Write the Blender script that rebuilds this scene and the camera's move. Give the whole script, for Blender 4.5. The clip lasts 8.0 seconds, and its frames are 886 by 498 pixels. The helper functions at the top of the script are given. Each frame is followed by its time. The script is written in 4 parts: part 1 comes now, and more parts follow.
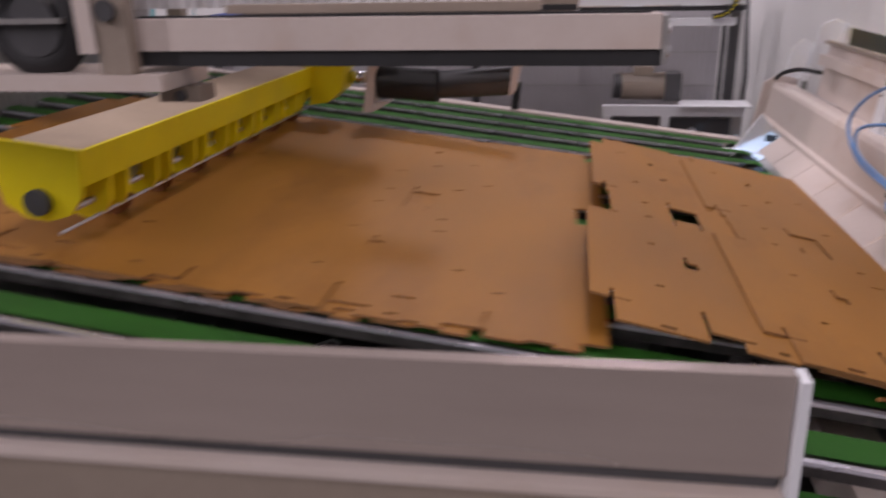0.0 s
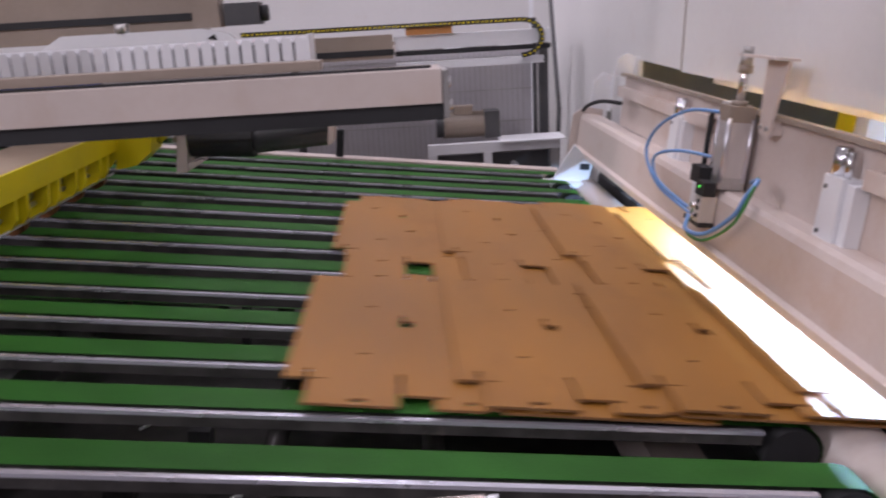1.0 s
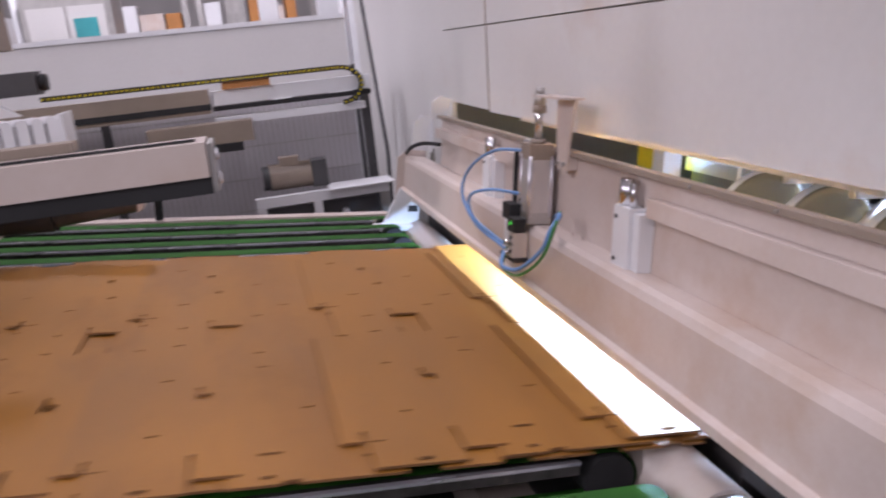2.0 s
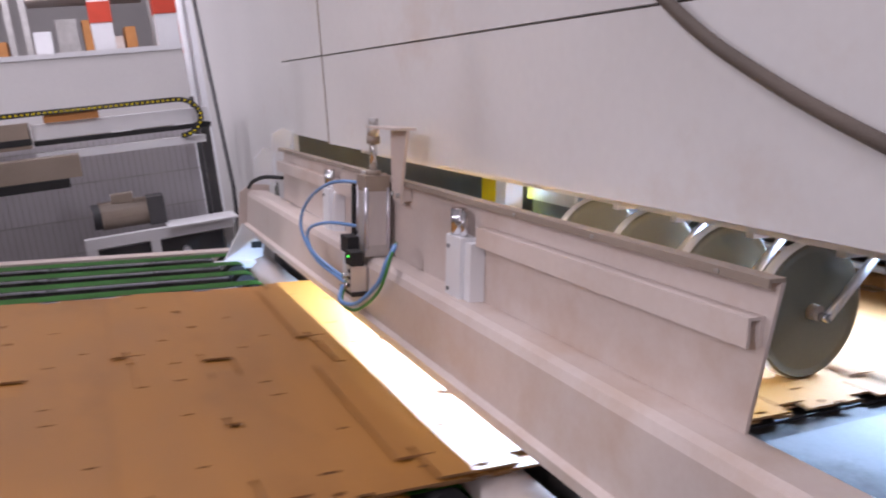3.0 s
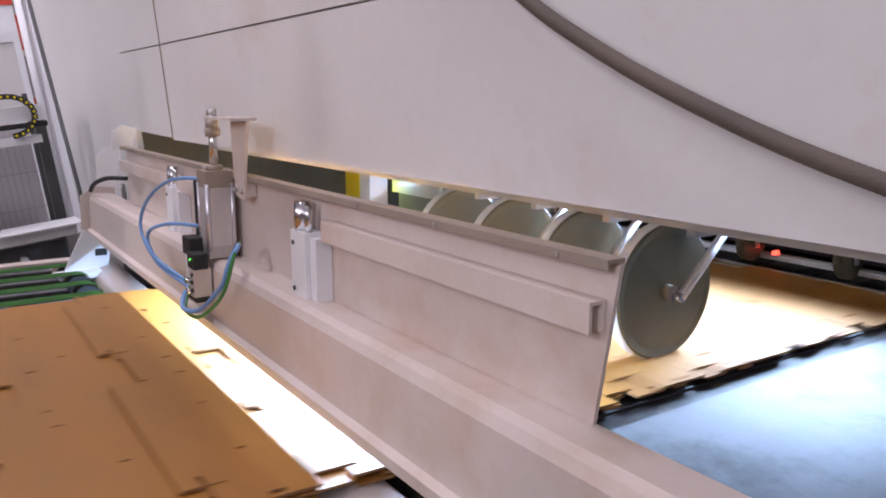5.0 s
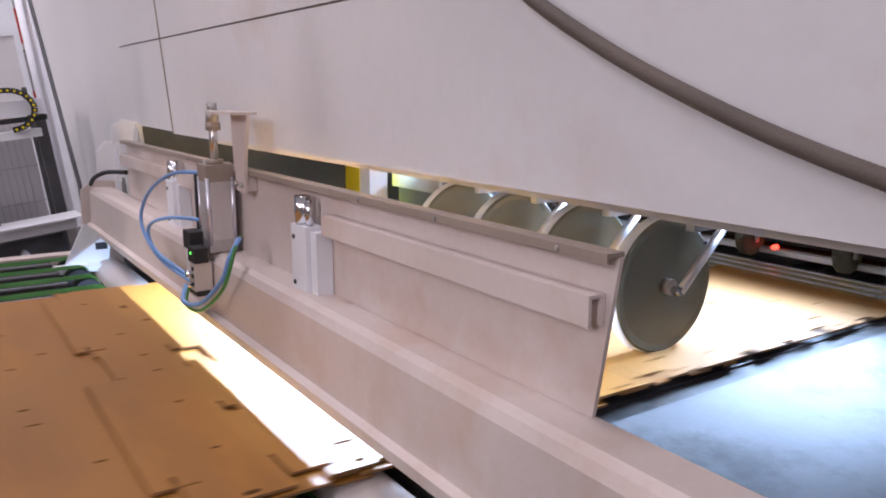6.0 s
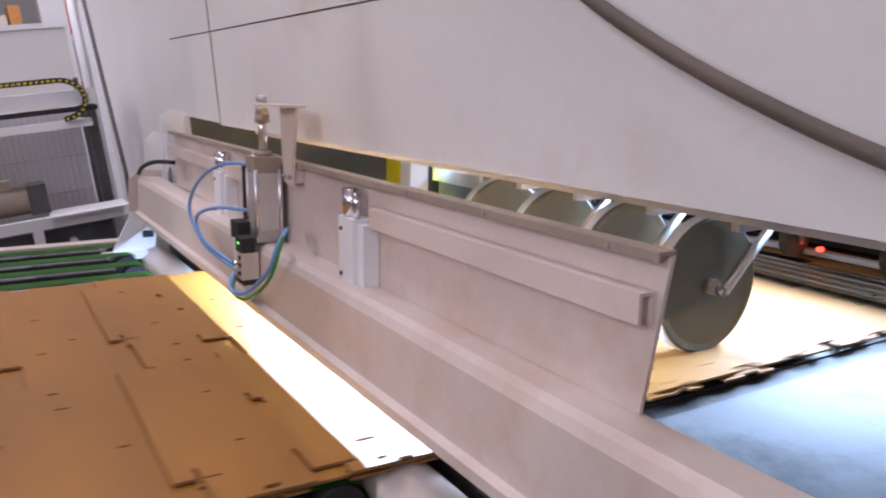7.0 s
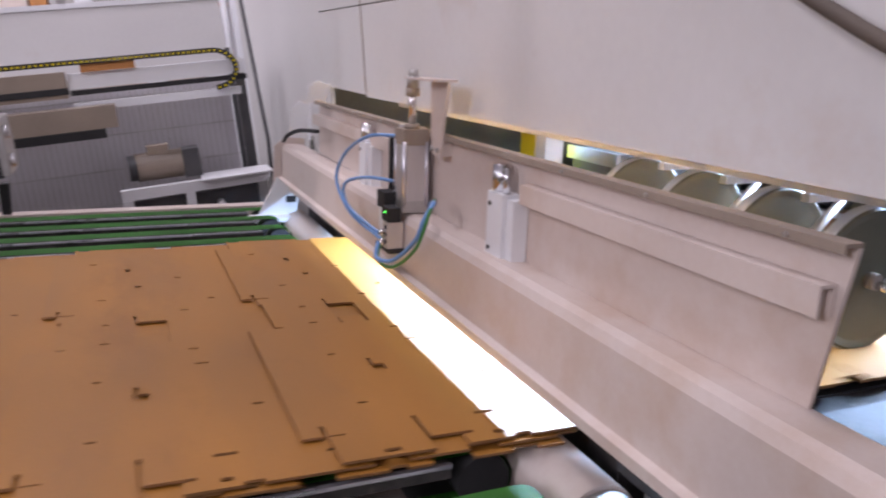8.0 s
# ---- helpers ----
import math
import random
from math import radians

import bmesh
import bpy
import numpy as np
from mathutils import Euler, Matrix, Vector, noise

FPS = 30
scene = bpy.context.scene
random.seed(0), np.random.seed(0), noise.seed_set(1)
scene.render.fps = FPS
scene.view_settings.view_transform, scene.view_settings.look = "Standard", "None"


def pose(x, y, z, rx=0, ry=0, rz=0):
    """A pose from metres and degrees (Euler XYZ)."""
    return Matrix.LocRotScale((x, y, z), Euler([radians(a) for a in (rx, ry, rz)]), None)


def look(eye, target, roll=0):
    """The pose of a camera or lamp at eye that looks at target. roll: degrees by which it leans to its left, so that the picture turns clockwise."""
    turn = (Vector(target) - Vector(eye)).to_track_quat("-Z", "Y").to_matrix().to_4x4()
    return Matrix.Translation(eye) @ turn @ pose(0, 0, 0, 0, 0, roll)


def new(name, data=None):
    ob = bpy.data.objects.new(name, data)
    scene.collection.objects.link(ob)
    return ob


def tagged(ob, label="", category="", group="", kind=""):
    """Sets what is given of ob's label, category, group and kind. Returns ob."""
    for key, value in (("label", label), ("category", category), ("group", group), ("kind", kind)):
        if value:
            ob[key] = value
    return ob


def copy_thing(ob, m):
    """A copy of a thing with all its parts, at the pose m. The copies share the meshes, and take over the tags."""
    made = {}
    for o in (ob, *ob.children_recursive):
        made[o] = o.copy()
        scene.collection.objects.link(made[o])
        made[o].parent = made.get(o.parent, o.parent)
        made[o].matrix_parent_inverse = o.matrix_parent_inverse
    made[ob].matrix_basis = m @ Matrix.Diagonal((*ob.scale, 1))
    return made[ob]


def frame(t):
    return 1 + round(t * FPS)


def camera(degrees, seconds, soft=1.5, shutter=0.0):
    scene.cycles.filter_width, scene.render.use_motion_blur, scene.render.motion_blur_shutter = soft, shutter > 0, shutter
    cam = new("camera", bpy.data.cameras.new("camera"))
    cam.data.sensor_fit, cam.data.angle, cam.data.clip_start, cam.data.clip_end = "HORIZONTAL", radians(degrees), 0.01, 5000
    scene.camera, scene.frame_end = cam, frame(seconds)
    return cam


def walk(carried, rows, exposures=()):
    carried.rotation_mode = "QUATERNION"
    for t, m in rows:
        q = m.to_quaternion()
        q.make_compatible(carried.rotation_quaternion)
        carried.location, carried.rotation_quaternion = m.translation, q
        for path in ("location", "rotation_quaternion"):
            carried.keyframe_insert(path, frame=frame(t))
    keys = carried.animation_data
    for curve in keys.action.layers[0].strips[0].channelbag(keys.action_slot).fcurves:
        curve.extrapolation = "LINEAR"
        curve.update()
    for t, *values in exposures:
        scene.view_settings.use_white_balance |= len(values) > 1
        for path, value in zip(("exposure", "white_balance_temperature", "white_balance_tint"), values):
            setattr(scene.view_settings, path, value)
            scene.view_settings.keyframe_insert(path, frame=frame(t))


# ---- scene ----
# The conveyor slopes down by seven degrees towards its feeding end. CONV carries conveyor
# coordinates (x upstream, y across, z off the belts) into the upright world.
CONV = pose(0, 0, 0, 0, 7, 0)


def on_belt(x=0, y=0, z=0, rx=0, ry=0, rz=0):
    """A pose given in conveyor coordinates."""
    return CONV @ pose(x, y, z, rx, ry, rz)


def upright(x, y, z, rz=0):
    """A pose at a place given in conveyor coordinates, but standing plumb."""
    return CONV @ pose(x, y, z) @ pose(0, 0, 0, 0, -7, rz)


# ---- camera ----
CAMERA_PATH = [
    (0, 0.312, -0.972, 0.503, -7.09, 20.77, 6.22),
    (0.2, 0.329, -0.945, 0.498, -4.03, 19.12, 5.49),
    (0.5, 0.339, -0.951, 0.516, -0.84, 18.42, 4.89),
    (0.7, 0.350, -0.926, 0.503, 1.04, 17.53, 4.23),
    (1, 0.364, -0.935, 0.524, 4.16, 16.88, 4.05),
    (1.5, 0.400, -0.930, 0.538, 9.37, 15.41, 2.45),
    (2, 0.442, -0.926, 0.552, 15.04, 13.55, 1.00),
    (3.5, 0.536, -0.897, 0.536, 29.03, 10.12, 1.20),
    (4, 0.561, -0.885, 0.530, 31.62, 10.47, 0.78),
    (4.5, 0.573, -0.884, 0.533, 33.01, 10.71, 0.20),
    (5, 0.593, -0.874, 0.526, 34.18, 11.04, 0.17),
    (6.5, 0.583, -0.878, 0.527, 34.00, 11.72, 0.12),
    (7, 0.568, -0.877, 0.528, 31.66, 11.88, 0.94),
    (7.5, 0.541, -0.872, 0.530, 28.06, 13.10, 1.44),
    (8, 0.513, -0.864, 0.532, 22.98, 14.01, 1.86),
]


def sight(x, y, z, yaw, pitch, roll):
    return CONV @ pose(x, y, z) @ pose(0, 0, 0, 0, 0, -yaw) @ pose(0, 0, 0, 90 - pitch, 0, 0) @ pose(0, 0, 0, 0, 0, roll)


cam = camera(59.91, 8.0, soft=1.9, shutter=0.5)
walk(cam, [(row[0], sight(*row[1:])) for row in CAMERA_PATH], exposures=((0.0, -0.12, 6850, 10), (0.5, -0.06, 6650, 10), (1.0, 0.0, 6500, 10), (8.0, 0.0, 6500, 10)))

# ---- world and lamps ----
world = bpy.data.worlds.new("hall_air")
scene.world = world
world.use_nodes = True
world.node_tree.nodes["Background"].inputs[0].default_value = (0.80, 0.84, 1.0, 1)
world.node_tree.nodes["Background"].inputs[1].default_value = 0.33


def area_lamp(name, m, sx, sy, watts, colour):
    lamp = bpy.data.lights.new(name, "AREA")
    lamp.shape, lamp.size, lamp.size_y, lamp.energy, lamp.color = "RECTANGLE", sx, sy, watts, colour
    ob = new(name, lamp)
    ob.matrix_world = m
    return ob


# Added, unseen hall luminaires under the roof; two hidden strips in the die-cutter's outfeed.
AIM = (0.7, 0.4, 0.2)
HALL_LAMPS = [((-6.0, -3.5, 4.4), 236), ((-6.5, 3.0, 4.4), 165), ((-2.2, -6.0, 4.4), 75), ((2.5, -6.0, 4.6), 80), ((0.8, 0.8, 5.2), 95)]
for eye, watts in HALL_LAMPS:
    area_lamp("hall_light", look(eye, AIM), 0.5, 3.0, watts, (0.955, 0.875, 1.0))
# Extra lamp with no fixture, added to brighten the far hall.
area_lamp("hall_light", look((0.2, 5.0, 4.6), (0.4, 7.5, 0.8)), 0.5, 3.0, 260, (0.955, 0.875, 1.0))
INSIDE = (0.46, 0.65, 1.0)
low_strip = area_lamp("machine_light", CONV @ look((1.30, 0.66, 0.238), (1.285, 0.66, 0.0)), 1.05, 0.03, 64, INSIDE)
low_strip.data.spread = math.radians(168)
# Added lamp, whitens the fed sheets and table; hidden behind the shield.
added_strip = area_lamp("machine_light", CONV @ look((2.85, 0.80, 0.720), (2.0, 0.80, 0.0)), 1.60, 0.12, 54, INSIDE)
added_strip.data.spread = math.radians(46)


# ---- materials ----
def material(name, colour, rough=0.5, metal=0.0, spread=0.12, scale=8.0, grain=120.0, bump=0.1, dirt=None, dirt_at=0.62, stretch=(1, 1, 1), each=False):
    """A worn surface: cloudy colour variation, fine grain, relief, and stains of a second colour."""
    m = bpy.data.materials.new(name)
    m.use_nodes = True
    t = m.node_tree
    n, link = t.nodes, t.links
    b = n["Principled BSDF"]
    co = n.new("ShaderNodeTexCoord")
    mp = n.new("ShaderNodeMapping")
    mp.inputs["Scale"].default_value = stretch
    link.new(co.outputs["Object"], mp.inputs[0])
    if each:
        info, shift = n.new("ShaderNodeObjectInfo"), n.new("ShaderNodeMath")
        shift.operation = "MULTIPLY"
        shift.inputs[1].default_value = 40.0
        link.new(info.outputs["Random"], shift.inputs[0])
        link.new(shift.outputs[0], mp.inputs["Location"])
    big, small = n.new("ShaderNodeTexNoise"), n.new("ShaderNodeTexNoise")
    big.inputs["Scale"].default_value, big.inputs["Detail"].default_value = scale, 5
    small.inputs["Scale"].default_value, small.inputs["Detail"].default_value = grain, 3
    link.new(mp.outputs[0], big.inputs["Vector"])
    link.new(mp.outputs[0], small.inputs["Vector"])
    ramp = n.new("ShaderNodeValToRGB")
    ramp.color_ramp.elements[0].position, ramp.color_ramp.elements[1].position = 0.3, 0.7
    ramp.color_ramp.elements[0].color = tuple(c * (1 - spread) for c in colour) + (1,)
    ramp.color_ramp.elements[1].color = tuple(min(1, c * (1 + spread)) for c in colour) + (1,)
    link.new(big.outputs[0], ramp.inputs[0])
    fine = n.new("ShaderNodeMix")
    fine.data_type, fine.blend_type = "RGBA", "OVERLAY"
    fine.inputs[0].default_value = 0.08
    link.new(ramp.outputs[0], fine.inputs[6])
    link.new(small.outputs[0], fine.inputs[7])
    last = fine.outputs[2]
    if dirt:
        spot = n.new("ShaderNodeTexNoise")
        spot.inputs["Scale"].default_value, spot.inputs["Detail"].default_value = scale * 0.7, 8
        spot.inputs["Roughness"].default_value = 0.7
        link.new(mp.outputs[0], spot.inputs["Vector"])
        edge = n.new("ShaderNodeMapRange")
        edge.inputs[1].default_value, edge.inputs[2].default_value = dirt_at, dirt_at + 0.16
        edge.inputs[4].default_value = 0.75
        link.new(spot.outputs[0], edge.inputs[0])
        mix = n.new("ShaderNodeMix")
        mix.data_type = "RGBA"
        link.new(edge.outputs[0], mix.inputs[0])
        link.new(last, mix.inputs[6])
        mix.inputs[7].default_value = tuple(dirt) + (1,)
        last = mix.outputs[2]
    link.new(last, b.inputs["Base Color"])
    b.inputs["Metallic"].default_value = metal
    rr = n.new("ShaderNodeMapRange")
    rr.inputs[3].default_value, rr.inputs[4].default_value = max(0.03, rough - 0.1), min(1, rough + 0.12)
    link.new(big.outputs[0], rr.inputs[0])
    link.new(rr.outputs[0], b.inputs["Roughness"])
    if bump:
        bp = n.new("ShaderNodeBump")
        bp.inputs["Strength"].default_value, bp.inputs["Distance"].default_value = bump, 0.002
        link.new(small.outputs[0], bp.inputs["Height"])
        link.new(bp.outputs[0], b.inputs["Normal"])
    return m


def glow(name, colour, strength):
    m = bpy.data.materials.new(name)
    m.use_nodes = True
    b = m.node_tree.nodes["Principled BSDF"]
    b.inputs["Base Color"].default_value = (*colour, 1)
    b.inputs["Emission Color"].default_value = (*colour, 1)
    b.inputs["Emission Strength"].default_value = strength
    return m


CARD = material("kraft_cardboard", (0.335, 0.145, 0.022), 0.5, spread=0.12, scale=3, grain=240, bump=0.15, dirt=(0.255, 0.105, 0.016), dirt_at=0.52, stretch=(2.2, 0.7, 1), each=True)
CARD_EDGE = material("cardboard_edge", (0.26, 0.13, 0.05), 0.9, spread=0.2, scale=40)
PALE = material("cream_paint_dusty", (0.635, 0.55, 0.505), 0.36, spread=0.06, scale=4, grain=90, bump=0.05, dirt=(0.53, 0.40, 0.315), dirt_at=0.53)
PANEL = material("white_panel_paint", (0.69, 0.68, 0.675), 0.5, spread=0.04, scale=2, grain=60, bump=0.04, dirt=(0.60, 0.52, 0.46), dirt_at=0.57)
WHITE = material("white_coated_steel", (0.78, 0.79, 0.82), 0.35, spread=0.04, scale=6, dirt=(0.55, 0.52, 0.48), dirt_at=0.68)
STEEL = material("polished_steel", (0.72, 0.72, 0.78), 0.30, metal=0.8, spread=0.1, scale=20, grain=200, bump=0.05, stretch=(0.2, 1, 1))
DULL = material("brushed_steel", (0.50, 0.49, 0.48), 0.42, metal=0.85, spread=0.15, scale=10, dirt=(0.25, 0.20, 0.16), dirt_at=0.62)
CHROME = material("chrome", (0.75, 0.75, 0.77), 0.12, metal=1.0, spread=0.05)
TABLE = material("stained_galvanised_table", (0.175, 0.175, 0.185), 0.55, metal=0.6, spread=0.2, scale=4, dirt=(0.06, 0.058, 0.055), dirt_at=0.49)
OLIVE = material("olive_grey_paint", (0.13, 0.13, 0.115), 0.5, spread=0.1)
ALU = material("aluminium_profile", (0.66, 0.63, 0.62), 0.35, metal=0.5, spread=0.06, scale=20, stretch=(1, 1, 0.2))
RAIL = material("bright_rail_steel", (0.76, 0.76, 0.85), 0.26, metal=0.7, spread=0.1, scale=14, stretch=(0.2, 1, 1))
GREEN = material("green_belt", (0.050, 0.230, 0.029), 0.6, spread=0.25, scale=7, grain=300, bump=0.2, dirt=(0.06, 0.13, 0.05), dirt_at=0.62, stretch=(0.5, 1, 1))
YELLOW = material("yellow_paint", (0.80, 0.66, 0.010), 0.40, spread=0.08, scale=6, dirt=(0.55, 0.42, 0.05), dirt_at=0.64)
DARK = material("black_rubber", (0.018, 0.018, 0.020), 0.65, spread=0.3, scale=12)
GREY = material("dark_grey_steel", (0.085, 0.085, 0.09), 0.5, metal=0.3, spread=0.25, scale=8, dirt=(0.15, 0.12, 0.09))
TAUPE = material("taupe_paint", (0.30, 0.245, 0.20), 0.5, spread=0.1, scale=6, dirt=(0.20, 0.16, 0.13))
WHEEL = material("grey_green_wheel_disc", (0.135, 0.125, 0.085), 0.5, spread=0.08, scale=9, dirt=(0.18, 0.15, 0.09), dirt_at=0.6)
BLUE = material("blue_air_hose", (0.17, 0.34, 0.66), 0.3, spread=0.1)
GREENHOSE = material("green_hose", (0.05, 0.22, 0.06), 0.4)
BROWNHOSE = material("brown_braided_hose", (0.105, 0.083, 0.068), 0.7, spread=0.2, grain=400, bump=0.5)
FLOOR = material("oily_concrete", (0.16, 0.15, 0.14), 0.5, spread=0.25, scale=1.5, grain=40, dirt=(0.05, 0.045, 0.04), dirt_at=0.5)
ROOF = material("hall_sheeting", (0.52, 0.50, 0.50), 0.8, spread=0.1, scale=1)
RED = material("red_paint", (0.55, 0.06, 0.03), 0.5)
TEAL = material("teal_paint", (0.05, 0.35, 0.38), 0.5)
NAVY = material("blue_paint", (0.02, 0.06, 0.28), 0.5)
ORANGE = material("orange_cardboard", (0.50, 0.22, 0.07), 0.7)
DIRTY = material("oily_black_parts", (0.055, 0.051, 0.050), 0.4, metal=0.2, spread=0.5, scale=18, dirt=(0.16, 0.14, 0.12), dirt_at=0.6)
BRASS = material("brass_plate", (0.40, 0.34, 0.17), 0.4, metal=0.5, spread=0.2)


# ---- mesh helpers ----
def finish(bm, bevel=0.0):
    if bevel:
        bmesh.ops.bevel(bm, geom=[e for e in bm.edges if len(e.link_faces) == 2 and e.calc_face_angle(0) > 0.5], offset=bevel, segments=2, affect="EDGES", profile=0.7)
    bmesh.ops.recalc_face_normals(bm, faces=bm.faces)
    return bm


def box(x0, x1, y0, y1, z0, z1, bevel=0.0, bm=None):
    b = bmesh.new()
    vs = [b.verts.new((x, y, z)) for x in (x0, x1) for y in (y0, y1) for z in (z0, z1)]
    for q in ((0, 1, 3, 2), (4, 6, 7, 5), (0, 4, 5, 1), (2, 3, 7, 6), (0, 2, 6, 4), (1, 5, 7, 3)):
        b.faces.new([vs[i] for i in q])
    finish(b, bevel)
    return join(bm, b)


def join(bm, b):
    if bm is None:
        return b
    me = bpy.data.meshes.new("tmp")
    b.to_mesh(me)
    bm.from_mesh(me)
    bpy.data.meshes.remove(me)
    b.free()
    return bm


def prism(profile, a0, a1, axis="y", bevel=0.0, bm=None):
    """A profile drawn out along an axis: (x, z) along y, (y, z) along x, (x, y) along z."""
    def put(p, a):
        return (p[0], a, p[1]) if axis == "y" else (a, p[0], p[1]) if axis == "x" else (p[0], p[1], a)
    b = bmesh.new()
    r0, r1 = [b.verts.new(put(p, a0)) for p in profile], [b.verts.new(put(p, a1)) for p in profile]
    b.faces.new(r0), b.faces.new(list(reversed(r1)))
    for i in range(len(profile)):
        j = (i + 1) % len(profile)
        b.faces.new((r0[i], r1[i], r1[j], r0[j]))
    finish(b, bevel)
    return join(bm, b)


def rod(p0, p1, r, seg=20, r2=None, bm=None, bevel=0.0):
    p0, p1 = Vector(p0), Vector(p1)
    b = bmesh.new()
    bmesh.ops.create_cone(b, cap_ends=True, segments=seg, radius1=r, radius2=r if r2 is None else r2, depth=(p1 - p0).length)
    b.transform(Matrix.Translation((p0 + p1) / 2) @ (p1 - p0).to_track_quat("Z", "Y").to_matrix().to_4x4())
    for f in b.faces:
        f.smooth = len(f.verts) == 4
    if bevel:
        finish(b, bevel)
    return join(bm, b)


def hose(points, r, seg=10, steps=8, bm=None, ribs=0.0):
    """A smooth tube through the points, its wall ribbed by that share of its radius."""
    pts = [Vector(p) for p in points]
    line = []
    for i in range(len(pts) - 1):
        a, b_, c, d = pts[max(0, i - 1)], pts[i], pts[i + 1], pts[min(len(pts) - 1, i + 2)]
        for k in range(steps):
            u = k / steps
            line.append(0.5 * ((2 * b_) + (c - a) * u + (2 * a - 5 * b_ + 4 * c - d) * u * u + (3 * b_ - a - 3 * c + d) * u ** 3))
    line.append(pts[-1])
    b, rings, side = bmesh.new(), [], Vector((0.31, 0.2, 0.93))
    for i, p in enumerate(line):
        way = (line[min(i + 1, len(line) - 1)] - line[max(i - 1, 0)]).normalized()
        side = (side - way * side.dot(way)).normalized()
        up = way.cross(side)
        w = r * (1 + ribs * ((i % 2) - 0.5))
        rings.append([b.verts.new(p + w * (math.cos(2 * math.pi * k / seg) * side + math.sin(2 * math.pi * k / seg) * up)) for k in range(seg)])
    for q0, q1 in zip(rings, rings[1:]):
        for k in range(seg):
            b.faces.new((q0[k], q0[(k + 1) % seg], q1[(k + 1) % seg], q1[k])).smooth = True
    b.faces.new(rings[0]), b.faces.new(rings[-1])
    finish(b)
    return join(bm, b)


def mesh_of(name, bm, mat):
    me = bpy.data.meshes.new(name)
    bm.to_mesh(me)
    bm.free()
    me.materials.append(mat)
    return me


def part(name, bm, mat, parent, label=""):
    ob = new(name, mesh_of(name, bm, mat))
    ob.parent = parent
    return tagged(ob, label)


def thing(name, m, label, category, group="", kind=""):
    ob = new(name)
    ob.empty_display_size = 0.05
    ob.matrix_world = m
    return tagged(ob, label, category, group, kind)


def solid(name, bm, mat, m, label, category="", group="", kind=""):
    ob = new(name, mesh_of(name, bm, mat))
    ob.matrix_world = m
    return tagged(ob, label, category, group, kind)



# ---- hall ----
def build_hall():
    solid("floor", box(-11, 12, -9, 14, -0.95, -0.85), FLOOR, pose(0, 0, 0), "oil-stained grey concrete hall floor", "floor", kind="structure")
    solid("ceiling", box(-11, 12, -9, 14, 6.0, 6.1), ROOF, pose(0, 0, 0), "pale corrugated hall roof sheeting", "ceiling", kind="structure")
    for name, b in (("wall_west", (-11.2, -11, -9, 14)), ("wall_east", (12, 12.2, -9, 14)), ("wall_south", (-11, 12, -9.2, -9)), ("wall_north", (-11, 12, 14, 14.2))):
        solid(name, box(*b, -0.85, 6.0), ROOF, pose(0, 0, 0), "pale painted steel wall of the factory hall", "wall", kind="structure")


def build_luminaires():
    made = None
    for eye, watts in HALL_LAMPS:
        m = look(eye, AIM) @ pose(0, 0, 0.03)
        if made:
            copy_thing(made, m)
            continue
        made = thing("ceiling_light", m, "long white fluorescent luminaire, added unseen under the hall roof", "ceiling light", "hall luminaires")
        part("housing", box(-0.3, 0.3, -1.6, 1.6, 0.0, 0.12, 0.01), WHITE, made)
        part("hanger", rod((0, -1.5, 0.12), (0, -1.5, 1.9), 0.01), DULL, made)
        part("hanger", rod((0, 1.5, 0.12), (0, 1.5, 1.9), 0.01), DULL, made)


# ---- conveyor ----
BELT_PITCH = 0.1475
BELTS = 14


def build_belts():
    made = None
    for i in range(BELTS):
        m = on_belt(0, -0.15 + BELT_PITCH * i, 0)
        if made:
            copy_thing(made, m)
            continue
        made = thing("conveyor_belt", m, "narrow green conveyor belt running on a polished steel rail", "conveyor belt", "parallel green belts")
        part("rail", box(-2.6, 0.90, -0.007, 0.002, -0.0075, -0.002, 0.0015), RAIL, made, "polished steel guide rail")
        part("web", box(-2.6, 0.90, -0.004, 0.002, -0.024, -0.008), DIRTY, made, "dark rail web")
        part("bed", box(-2.6, 0.90, 0.007, 0.062, -0.020, -0.006), DIRTY, made, "dark belt bed")
        b = bmesh.new()
        path = [(-2.6, 0.0)] + [(0.955 + 0.045 * math.sin(a), -0.045 + 0.045 * math.cos(a)) for a in [math.pi * k / 12 for k in range(13)]] + [(-2.6, -0.09)]
        outer = [[b.verts.new((x, y, z)) for x, z in path] for y in (0.008, 0.064)]
        for k in range(len(path) - 1):
            b.faces.new((outer[0][k], outer[0][k + 1], outer[1][k + 1], outer[1][k])).smooth = 0 < k < 13
        bmesh.ops.solidify(b, geom=b.faces[:], thickness=0.003)
        part("belt", finish(b), GREEN, made, "worn green belt")
        part("pulley", rod((0.955, 0.006, -0.045), (0.955, 0.066, -0.045), 0.040, 20), DARK, made, "black end pulley")


